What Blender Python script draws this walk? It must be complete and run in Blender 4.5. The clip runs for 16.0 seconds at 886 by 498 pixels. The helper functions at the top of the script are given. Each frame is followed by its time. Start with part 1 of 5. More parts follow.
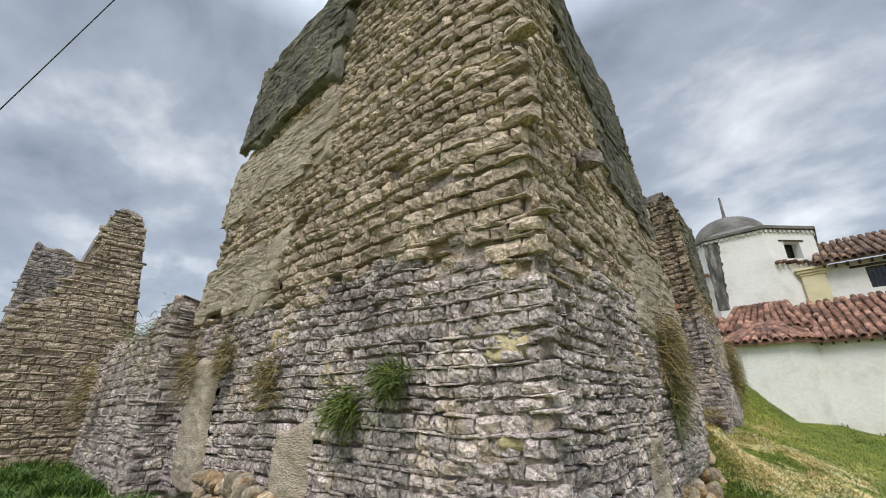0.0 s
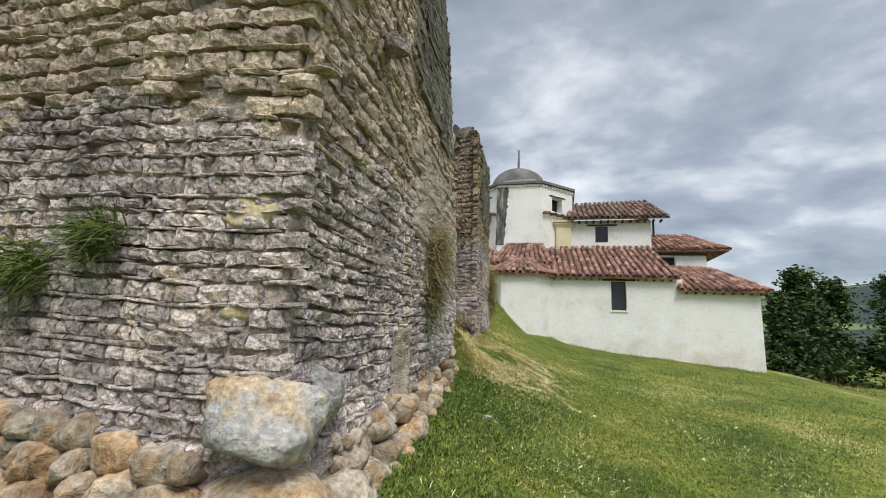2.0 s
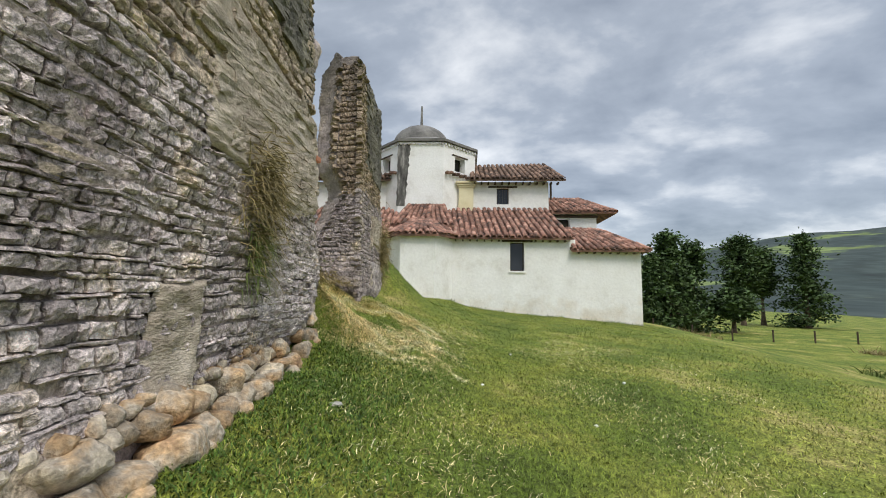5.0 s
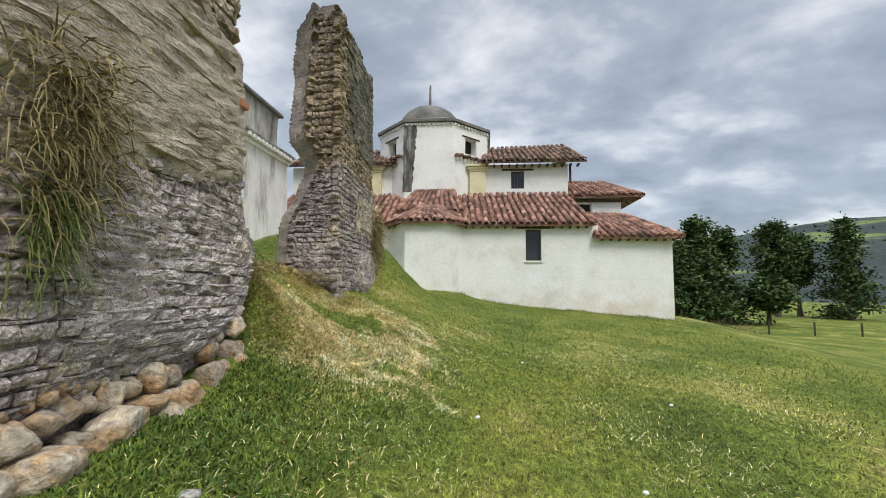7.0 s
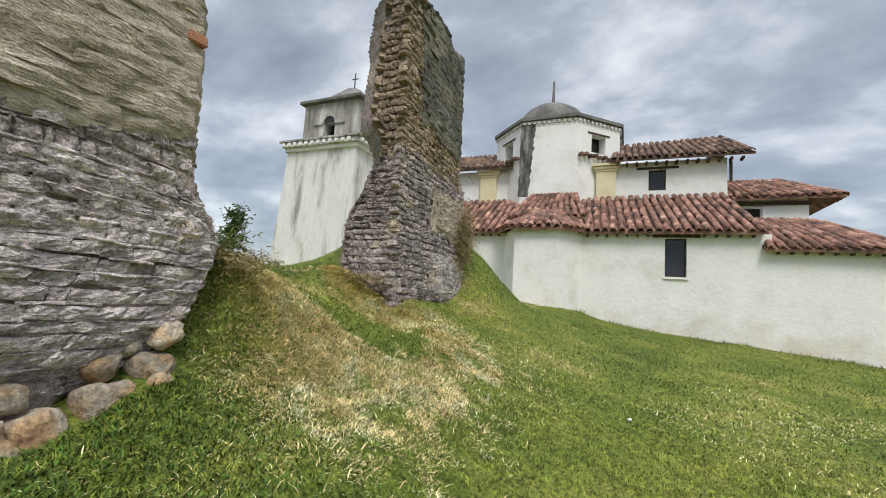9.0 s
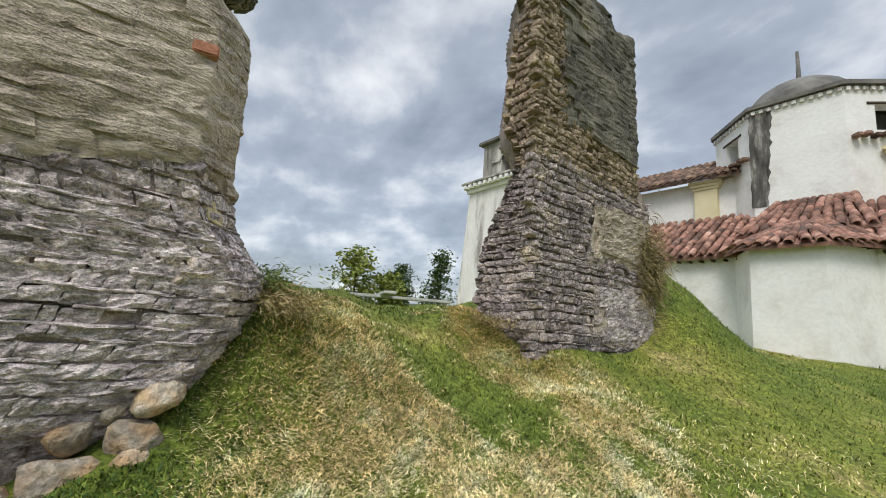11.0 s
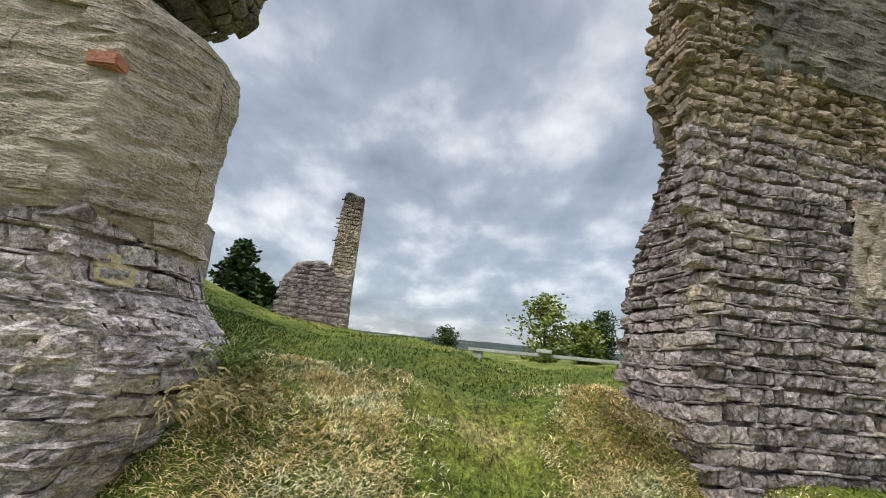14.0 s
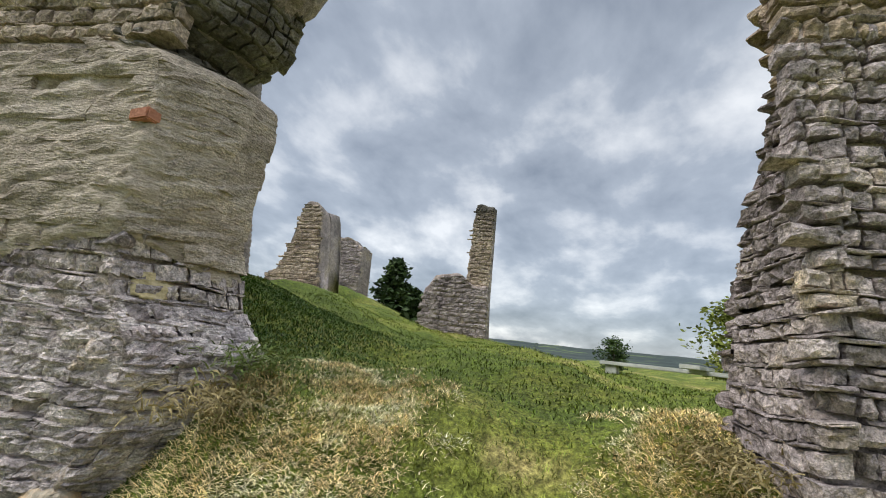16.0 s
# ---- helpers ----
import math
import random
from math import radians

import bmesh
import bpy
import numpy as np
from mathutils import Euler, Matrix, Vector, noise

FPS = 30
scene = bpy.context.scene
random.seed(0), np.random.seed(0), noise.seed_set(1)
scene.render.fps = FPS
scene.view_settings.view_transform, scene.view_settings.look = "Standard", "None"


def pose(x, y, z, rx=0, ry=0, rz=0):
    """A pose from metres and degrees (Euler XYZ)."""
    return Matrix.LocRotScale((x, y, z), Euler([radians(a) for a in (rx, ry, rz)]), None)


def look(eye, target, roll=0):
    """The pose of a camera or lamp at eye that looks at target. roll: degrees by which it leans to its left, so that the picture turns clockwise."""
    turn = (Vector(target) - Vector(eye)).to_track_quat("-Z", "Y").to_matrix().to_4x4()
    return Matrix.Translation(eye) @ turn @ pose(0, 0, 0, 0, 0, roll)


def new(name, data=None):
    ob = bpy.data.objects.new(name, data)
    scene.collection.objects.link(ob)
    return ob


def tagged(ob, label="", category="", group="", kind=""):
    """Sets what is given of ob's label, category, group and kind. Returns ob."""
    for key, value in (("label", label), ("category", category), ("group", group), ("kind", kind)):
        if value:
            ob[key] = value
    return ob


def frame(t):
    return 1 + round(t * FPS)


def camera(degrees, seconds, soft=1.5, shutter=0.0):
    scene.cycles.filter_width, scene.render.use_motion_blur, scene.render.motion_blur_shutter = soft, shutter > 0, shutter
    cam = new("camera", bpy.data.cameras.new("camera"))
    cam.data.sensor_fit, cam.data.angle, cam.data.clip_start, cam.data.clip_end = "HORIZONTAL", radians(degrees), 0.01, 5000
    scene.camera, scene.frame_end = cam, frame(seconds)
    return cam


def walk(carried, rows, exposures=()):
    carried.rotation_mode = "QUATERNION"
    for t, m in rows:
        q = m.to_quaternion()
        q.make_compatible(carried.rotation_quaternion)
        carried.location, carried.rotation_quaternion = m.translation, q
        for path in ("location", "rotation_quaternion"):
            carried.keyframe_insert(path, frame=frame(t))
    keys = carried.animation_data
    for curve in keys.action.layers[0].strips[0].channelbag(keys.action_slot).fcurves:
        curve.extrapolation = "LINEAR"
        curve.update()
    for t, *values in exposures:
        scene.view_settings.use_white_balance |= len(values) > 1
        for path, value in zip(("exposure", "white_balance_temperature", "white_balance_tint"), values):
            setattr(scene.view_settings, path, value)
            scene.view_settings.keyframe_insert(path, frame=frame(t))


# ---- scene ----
import itertools

cam = camera(93.8, 16.0, soft=1.0)
PATH = [
    (0, (1.228, -2.408, 1.471), (-0.026, -1.034, 2.207), -0.0),
    (0.5, (1.253, -2.31, 1.412), (0.165, -0.758, 2.05), 1.2),
    (1, (1.277, -2.2, 1.381), (0.369, -0.504, 1.93), 2.1),
    (1.5, (1.351, -2.1, 1.334), (0.625, -0.294, 1.793), 2.6),
    (2, (1.387, -2.029, 1.293), (0.84, -0.141, 1.66), 3.0),
    (2.5, (1.456, -1.986, 1.265), (1.07, -0.045, 1.549), 3.1),
    (3, (1.539, -1.886, 1.221), (1.273, 0.083, 1.446), 2.8),
    (3.5, (1.553, -1.623, 1.179), (1.363, 0.358, 1.378), 2.5),
    (4, (1.585, -1.273, 1.157), (1.435, 0.71, 1.365), 2.0),
    (6.3, (1.869, 0.494, 1.306), (1.751, 2.476, 1.541), 0.4),
    (6.5, (1.909, 0.673, 1.289), (1.772, 2.656, 1.511), 0.4),
    (7, (1.975, 1.137, 1.29), (1.772, 3.118, 1.472), 0.7),
    (7.5, (2.141, 1.592, 1.241), (1.845, 3.564, 1.392), 1.2),
    (8, (2.301, 1.966, 1.25), (1.881, 3.916, 1.394), 1.9),
    (8.5, (2.454, 2.48, 1.226), (1.853, 4.379, 1.404), 2.9),
    (9, (2.543, 2.976, 1.299), (1.729, 4.79, 1.518), 4.0),
    (9.5, (2.64, 3.467, 1.323), (1.598, 5.155, 1.581), 4.9),
    (10, (2.673, 3.881, 1.343), (1.413, 5.408, 1.626), 5.4),
    (10.2, (2.65, 4.071, 1.343), (1.308, 5.525, 1.634), 5.3),
    (12.3, (2.264, 5.334, 1.713), (0.504, 6.186, 2.135), 3.7),
    (12.5, (2.205, 5.474, 1.721), (0.426, 6.275, 2.161), 3.9),
    (13, (2.109, 5.817, 1.817), (0.28, 6.471, 2.291), 4.2),
    (13.5, (1.883, 6.091, 1.802), (0.001, 6.568, 2.284), 4.9),
    (14, (1.685, 6.295, 1.799), (-0.237, 6.585, 2.27), 5.5),
    (14.5, (1.601, 6.521, 1.775), (-0.346, 6.623, 2.223), 6.4),
    (15, (1.552, 6.794, 1.772), (-0.397, 6.711, 2.21), 7.1),
    (15.5, (1.508, 7.023, 1.777), (-0.424, 6.746, 2.216), 7.1),
    (16, (1.414, 7.245, 1.878), (-0.478, 6.772, 2.324), 6.3),
]
walk(cam, [(t, look(eye, target, roll)) for t, eye, target, roll in PATH])

# ---- light and sky ----
def nodes_of(tree):
    tree.nodes.clear()
    return tree.nodes, tree.links


world = bpy.data.worlds.new("overcast_sky")
scene.world = world
world.use_nodes = True
N, L = nodes_of(world.node_tree)
w_out = N.new("ShaderNodeOutputWorld")
bg_sky, bg_cloud, w_add = N.new("ShaderNodeBackground"), N.new("ShaderNodeBackground"), N.new("ShaderNodeAddShader")
nishita = N.new("ShaderNodeTexSky")
nishita.sky_type, nishita.sun_disc = 'NISHITA', False
nishita.sun_elevation, nishita.sun_rotation = radians(53), radians(149)
L.new(nishita.outputs[0], bg_sky.inputs[0])
bg_sky.inputs[1].default_value = 0.03
# cloud deck: the view direction laid on a flat layer overhead
tc, sep = N.new("ShaderNodeTexCoord"), N.new("ShaderNodeSeparateXYZ")
L.new(tc.outputs["Generated"], sep.inputs[0])
lift = N.new("ShaderNodeMath"); lift.operation = 'MAXIMUM'; lift.inputs[1].default_value = 0.0
L.new(sep.outputs[2], lift.inputs[0])
low = N.new("ShaderNodeMath"); low.operation = 'ADD'; low.inputs[1].default_value = 0.30
L.new(lift.outputs[0], low.inputs[0])
flat = []
for axis in (0, 1):
    d = N.new("ShaderNodeMath"); d.operation = 'DIVIDE'
    L.new(sep.outputs[axis], d.inputs[0]); L.new(low.outputs[0], d.inputs[1])
    flat.append(d)
deck = N.new("ShaderNodeCombineXYZ")
L.new(flat[0].outputs[0], deck.inputs[0]); L.new(flat[1].outputs[0], deck.inputs[1])
stretch = N.new("ShaderNodeMapping")
stretch.inputs["Rotation"].default_value = (0, 0, radians(25))
stretch.inputs["Scale"].default_value = (1.0, 1.25, 1.0)
L.new(deck.outputs[0], stretch.inputs[0])
puffs = N.new("ShaderNodeTexNoise")
puffs.inputs["Scale"].default_value, puffs.inputs["Detail"].default_value = 2.1, 9
puffs.inputs["Roughness"].default_value, puffs.inputs["Distortion"].default_value = 0.54, 0.12
L.new(stretch.outputs[0], puffs.inputs[0])
ramp = N.new("ShaderNodeValToRGB")
ramp.color_ramp.elements[0].position, ramp.color_ramp.elements[0].color = 0.30, (0.235, 0.27, 0.325, 1)
ramp.color_ramp.elements[1].position, ramp.color_ramp.elements[1].color = 0.68, (0.92, 0.94, 0.96, 1)
mid = ramp.color_ramp.elements.new(0.5); mid.color = (0.43, 0.475, 0.54, 1)
L.new(puffs.outputs[0], ramp.inputs[0])
L.new(ramp.outputs[0], bg_cloud.inputs[0])
# an overcast sky is brightest towards the zenith
zen = N.new("ShaderNodeMapRange")
zen.inputs[1].default_value, zen.inputs[2].default_value = 0.72, 1.0
zen.inputs[3].default_value, zen.inputs[4].default_value = 0.86, 5.2
L.new(sep.outputs[2], zen.inputs[0])
L.new(zen.outputs[0], bg_cloud.inputs[1])
L.new(bg_sky.outputs[0], w_add.inputs[0]); L.new(bg_cloud.outputs[0], w_add.inputs[1])
L.new(w_add.outputs[0], w_out.inputs[0])

sun_data = bpy.data.lights.new("sun", 'SUN')
sun_data.energy, sun_data.angle, sun_data.color = 2.05, radians(22), (1.0, 0.95, 0.87)
sun = new("sun", sun_data)
sun.matrix_world = look((16, -23, 42), (0, 4, 0))
scene.view_settings.exposure = 0.05


# ---- materials ----
def surface(name, stops, scale=3.0, rough=0.9, bump=0.4, bump_scale=40.0, vary=None, amount=0.25, fine=0.35, metal=0.0,
            squash=(1, 1, 1), stain=None, grit=0.0, clump=None):
    """A rough surface: colours over two noises, relief, and a shift of brightness per piece (vary: island or object).
    stain: (colour, low z, high z, noise scale): growth that comes in between two heights with a ragged edge."""
    m = bpy.data.materials.new(name)
    m.use_nodes = True
    n, l = nodes_of(m.node_tree)
    out, bsdf = n.new("ShaderNodeOutputMaterial"), n.new("ShaderNodeBsdfPrincipled")
    l.new(bsdf.outputs[0], out.inputs[0])
    geo, place = n.new("ShaderNodeNewGeometry"), n.new("ShaderNodeMapping")
    place.inputs["Scale"].default_value = squash
    l.new(geo.outputs["Position"], place.inputs[0])
    big, small = n.new("ShaderNodeTexNoise"), n.new("ShaderNodeTexNoise")
    big.inputs["Scale"].default_value, big.inputs["Detail"].default_value = scale, 5
    small.inputs["Scale"].default_value, small.inputs["Detail"].default_value = bump_scale, 4
    big.inputs["Roughness"].default_value = 0.6
    l.new(place.outputs[0], big.inputs[0]); l.new(place.outputs[0], small.inputs[0])
    cr = n.new("ShaderNodeValToRGB")
    e = cr.color_ramp.elements
    e[0].position, e[0].color = stops[0][0], (*stops[0][1], 1)
    e[1].position, e[1].color = stops[-1][0], (*stops[-1][1], 1)
    for p, c in stops[1:-1]:
        e.new(p).color = (*c, 1)
    l.new(big.outputs[0], cr.inputs[0])
    colour = cr.outputs[0]
    if stain:
        sep_z, ragged = n.new("ShaderNodeSeparateXYZ"), n.new("ShaderNodeTexNoise")
        l.new(geo.outputs["Position"], sep_z.inputs[0])
        ragged.inputs["Scale"].default_value, ragged.inputs["Detail"].default_value = stain[3], 6
        l.new(geo.outputs["Position"], ragged.inputs[0])
        sway = n.new("ShaderNodeMath"); sway.operation = 'MULTIPLY_ADD'
        sway.inputs[1].default_value = 3.0
        l.new(ragged.outputs[0], sway.inputs[0]); l.new(sep_z.outputs[2], sway.inputs[2])
        span = n.new("ShaderNodeMapRange")
        span.inputs[1].default_value, span.inputs[2].default_value = stain[1] + 1.5, stain[2] + 1.5
        l.new(sway.outputs[0], span.inputs[0])
        blend = n.new("ShaderNodeMix"); blend.data_type = 'RGBA'
        blend.inputs[7].default_value = (*stain[0], 1)
        l.new(span.outputs[0], blend.inputs[0]); l.new(colour, blend.inputs[6])
        colour = blend.outputs[2]
    val = n.new("ShaderNodeMapRange")
    val.inputs[1].default_value, val.inputs[2].default_value = 0.25, 0.75
    val.inputs[3].default_value, val.inputs[4].default_value = 1 - fine, 1 + fine
    l.new(small.outputs[0], val.inputs[0])
    bright = val.outputs[0]
    relief = small.outputs[0]
    for wave, depth in ((bump_scale * 3.3, grit), clump or (1.0, 0.0)):
        if not depth:
            continue
        extra, sway_ = n.new("ShaderNodeTexNoise"), n.new("ShaderNodeMapRange")
        extra.inputs["Scale"].default_value, extra.inputs["Detail"].default_value = wave, 3
        extra.inputs["Roughness"].default_value = 0.65
        l.new(geo.outputs["Position"], extra.inputs[0])
        sway_.inputs[1].default_value, sway_.inputs[2].default_value = 0.3, 0.7
        sway_.inputs[3].default_value, sway_.inputs[4].default_value = 1 - depth, 1 + depth
        l.new(extra.outputs[0], sway_.inputs[0])
        times = n.new("ShaderNodeMath"); times.operation = 'MULTIPLY'
        l.new(bright, times.inputs[0]); l.new(sway_.outputs[0], times.inputs[1])
        bright = times.outputs[0]
        total = n.new("ShaderNodeMath"); total.operation = 'MULTIPLY_ADD'
        total.inputs[1].default_value = 0.3
        l.new(extra.outputs[0], total.inputs[0]); l.new(relief, total.inputs[2])
        relief = total.outputs[0]
    if vary:
        info = n.new("ShaderNodeObjectInfo").outputs["Random"] if vary == 'object' else geo.outputs["Random Per Island"]
        spread = n.new("ShaderNodeMapRange")
        spread.inputs[3].default_value, spread.inputs[4].default_value = 1 - amount, 1 + amount
        l.new(info, spread.inputs[0])
        mul = n.new("ShaderNodeMath"); mul.operation = 'MULTIPLY'
        l.new(bright, mul.inputs[0]); l.new(spread.outputs[0], mul.inputs[1])
        bright = mul.outputs[0]
    hsv = n.new("ShaderNodeHueSaturation")
    l.new(bright, hsv.inputs["Value"]); l.new(colour, hsv.inputs["Color"])
    l.new(hsv.outputs[0], bsdf.inputs["Base Color"])
    bsdf.inputs["Roughness"].default_value, bsdf.inputs["Metallic"].default_value = rough, metal
    bsdf.inputs["Specular IOR Level"].default_value = 0.25
    if bump:
        b = n.new("ShaderNodeBump")
        b.inputs["Strength"].default_value, b.inputs["Distance"].default_value = bump, 0.03
        l.new(relief, b.inputs["Height"])
        l.new(b.outputs[0], bsdf.inputs["Normal"])
    return m


LICHEN = (0.10, 0.092, 0.075)
ADOBE = [(0.32, (0.24, 0.205, 0.185)), (0.45, (0.36, 0.32, 0.28)), (0.56, (0.43, 0.37, 0.28)), (0.68, (0.52, 0.42, 0.26))]
GREY = [(0.3, (0.255, 0.209, 0.204)), (0.45, (0.440, 0.377, 0.364)), (0.58, (0.580, 0.502, 0.472)), (0.70, (0.626, 0.507, 0.394))]
TAN = [(0.3, (0.328, 0.260, 0.204)), (0.5, (0.466, 0.376, 0.291)), (0.7, (0.555, 0.463, 0.367))]
SANDY = [(0.3, (0.349, 0.287, 0.224)), (0.5, (0.455, 0.386, 0.305)), (0.7, (0.542, 0.470, 0.384))]
M = {}
M["core"] = surface("eroded_adobe", [(0.3, (0.247, 0.207, 0.197)), (0.5, (0.405, 0.339, 0.307)), (0.7, (0.517, 0.420, 0.313))], 1.6, bump=0.9, bump_scale=22, stain=(LICHEN, 5.4, 7.0, 0.9), grit=0.40, clump=(7.0, 0.22))
M["grey_brick"] = surface("grey_adobe", GREY, 2.2, bump=1.0, bump_scale=38, vary='island', amount=0.28, fine=0.65, grit=0.40, clump=(7.0, 0.22))
M["grey_brick_own"] = surface("grey_adobe_piece", GREY, 2.2, bump=1.0, bump_scale=38, vary='object', amount=0.28, fine=0.65, grit=0.40, clump=(7.0, 0.22))
M["tan_brick"] = surface("tan_adobe", TAN, 1.8, bump=1.0, bump_scale=32, vary='island', amount=0.26, fine=0.6, stain=(LICHEN, 5.6, 7.2, 0.9), grit=0.40, clump=(7.0, 0.22))
M["plaster"] = surface("earth_plaster", SANDY, 1.5, bump=0.7, bump_scale=28, fine=0.28, squash=(1, 1, 2.6), grit=0.18, clump=(6.0, 0.18))
M["plaster_block"] = surface("earth_plaster_block", SANDY, 1.5, bump=1.0, bump_scale=28, fine=0.35, squash=(1, 1, 2.6), vary="island", amount=0.10, grit=0.40, clump=(7.0, 0.22))
M["dark_block"] = surface("lichen_block", [(0.3, (0.085, 0.078, 0.065)), (0.55, (0.18, 0.165, 0.13)), (0.75, (0.29, 0.26, 0.19))], 2.0, bump=1.0, bump_scale=25, fine=0.4, vary="island", amount=0.15, grit=0.40, clump=(7.0, 0.22))
M["foot_block"] = surface("weathered_foot_block", [(0.3, (0.241, 0.202, 0.199)), (0.45, (0.441, 0.383, 0.372)), (0.6, (0.643, 0.566, 0.538))], 3.2, bump=1.0, bump_scale=30, fine=0.5, squash=(1, 1, 2.0), vary="island", amount=0.18, grit=0.40, clump=(7.0, 0.22))
M["brown_brick"] = surface("brown_adobe", [(0.3, (0.245, 0.187, 0.139)), (0.5, (0.375, 0.293, 0.215)), (0.7, (0.479, 0.385, 0.279))], 1.8, bump=1.0, bump_scale=30, vary="island", amount=0.25, fine=0.5, stain=(LICHEN, 5.8, 7.6, 0.9), grit=0.40, clump=(7.0, 0.22))
# darker purple-grey variant of GREY, with the pier's shade put into the colour
M["pier_brick"] = surface("shaded_grey_adobe", [(0.3, (0.167, 0.135, 0.135)), (0.45, (0.317, 0.270, 0.264)), (0.58, (0.445, 0.383, 0.366)), (0.72, (0.512, 0.422, 0.321))], 2.2, bump=1.0, bump_scale=38, vary="island", amount=0.28, fine=0.6, grit=0.40, clump=(7.0, 0.22))
M["grey_coat"] = surface("weathered_grey_earth", [(0.3, (0.17, 0.15, 0.14)), (0.45, (0.32, 0.29, 0.265)), (0.6, (0.47, 0.43, 0.39))], 2.6, bump=0.9, bump_scale=30, fine=0.4, squash=(1, 1, 2.2), grit=0.40, clump=(7.0, 0.22))
# clover green, with the shade at the wall's foot put into its colour
M["clover"] = surface("clover", [(0.3, (0.040, 0.091, 0.014)), (0.6, (0.086, 0.151, 0.023)), (0.75, (0.151, 0.212, 0.050))], 2.0, rough=0.6, bump=0, vary="island", amount=0.6, fine=0.2, clump=(10.0, 0.3))
M["soot"] = surface("run_off_grime", [(0.35, (0.05, 0.048, 0.045)), (0.55, (0.13, 0.125, 0.115)), (0.72, (0.40, 0.38, 0.35))], 2.5, bump=0.2, fine=0.2, squash=(2, 2, 0.5))
M["dark_plaster"] = surface("lichen_plaster", [(0.3, (0.09, 0.085, 0.07)), (0.55, (0.19, 0.18, 0.145)), (0.75, (0.30, 0.27, 0.20))], 2.0, bump=0.8, bump_scale=25, fine=0.3, grit=0.18, clump=(6.0, 0.18))
M["yellow_clay"] = surface("yellow_clay", [(0.3, (0.495, 0.396, 0.216)), (0.7, (0.630, 0.540, 0.342))], 5, bump=0.5, fine=0.2)
M["red_brick"] = surface("fired_brick", [(0.3, (0.40, 0.16, 0.10)), (0.7, (0.50, 0.24, 0.15))], 8, bump=0.4, fine=0.2)
M["stone"] = surface("field_stone", [(0.28, (0.230, 0.128, 0.076)), (0.42, (0.425, 0.289, 0.162)), (0.55, (0.391, 0.340, 0.272)), (0.7, (0.527, 0.442, 0.306))], 3.2, bump=0.9, bump_scale=24, vary='object', amount=0.3, fine=0.4, grit=0.18, clump=(6.0, 0.18))
M["pale_stone"] = surface("pale_boulder", [(0.3, (0.293, 0.279, 0.265)), (0.46, (0.413, 0.394, 0.366)), (0.52, (0.499, 0.385, 0.249)), (0.7, (0.482, 0.312, 0.164))], 1.9, bump=0.9, bump_scale=24, fine=0.35, grit=0.18, clump=(6.0, 0.18))
M["grass"] = surface("meadow", [(0.3, (0.060, 0.086, 0.011)), (0.45, (0.109, 0.144, 0.021)), (0.58, (0.185, 0.199, 0.036)), (0.70, (0.347, 0.282, 0.110))], 0.55, bump=1.0, bump_scale=32, fine=0.7, grit=0.4, clump=(11.0, 0.45))
M["blade"] = surface("grass_blade", [(0.3, (0.080, 0.124, 0.015)), (0.5, (0.154, 0.203, 0.026)), (0.62, (0.256, 0.270, 0.047)), (0.72, (0.455, 0.365, 0.156))], 0.6, rough=0.6, bump=0, vary="island", amount=0.65, fine=0.2, clump=(11.0, 0.35))
M["straw"] = surface("dry_grass", [(0.3, (0.527, 0.410, 0.191)), (0.5, (0.850, 0.703, 0.380)), (0.7, (0.850, 0.850, 0.614))], 3, rough=0.8, bump=0, vary="island", amount=0.6, fine=0.2, clump=(9.0, 0.22))
M["tuft"] = surface("grass_tuft", [(0.3, (0.07, 0.11, 0.02)), (0.6, (0.15, 0.19, 0.05)), (0.75, (0.26, 0.23, 0.10))], 5, rough=0.7, bump=0, vary='island', amount=0.4)
M["dry_tuft"] = surface("withered_tuft", [(0.3, (0.13, 0.12, 0.045)), (0.5, (0.24, 0.19, 0.085)), (0.7, (0.36, 0.29, 0.15))], 5, rough=0.8, bump=0, vary='island', amount=0.4)
M["white"] = surface("limewash", [(0.3, (0.70, 0.68, 0.64)), (0.45, (0.82, 0.81, 0.785)), (0.7, (0.87, 0.865, 0.85))], 0.9, bump=0.35, bump_scale=9, fine=0.05, stain=((0.60, 0.50, 0.36), 1.1, -1.2, 1.6))
M["old_white"] = surface("weathered_limewash", [(0.28, (0.22, 0.205, 0.19)), (0.38, (0.52, 0.49, 0.46)), (0.47, (0.74, 0.72, 0.69)), (0.7, (0.83, 0.82, 0.80))], 1.1, bump=0.4, bump_scale=9, fine=0.1, squash=(1.6, 1.6, 0.35))
M["belfry"] = surface("mossy_limewash", [(0.32, (0.12, 0.115, 0.10)), (0.5, (0.36, 0.34, 0.31)), (0.68, (0.62, 0.60, 0.56))], 1.3, bump=0.4, bump_scale=9, fine=0.15, squash=(1.5, 1.5, 0.4))
M["cream"] = surface("cream_paint", [(0.3, (0.66, 0.58, 0.36)), (0.7, (0.76, 0.69, 0.47))], 2, bump=0.2, fine=0.05)
TILE = [(0.32, (0.085, 0.066, 0.058)), (0.44, (0.20, 0.115, 0.088)), (0.55, (0.32, 0.165, 0.12)), (0.70, (0.47, 0.32, 0.25))]
M["tile"] = surface("clay_tile", TILE, 2.4, bump=0.4, bump_scale=25, vary='island', amount=0.4, fine=0.3)
M["tile_own"] = surface("clay_tile_piece", TILE, 2.4, bump=0.4, bump_scale=25, vary='object', amount=0.4, fine=0.3)
M["old_tile"] = surface("mossy_tile", [(0.3, (0.06, 0.05, 0.045)), (0.5, (0.17, 0.11, 0.08)), (0.7, (0.32, 0.20, 0.14))], 2.4, bump=0.4, bump_scale=25, vary='island', amount=0.4, fine=0.3)
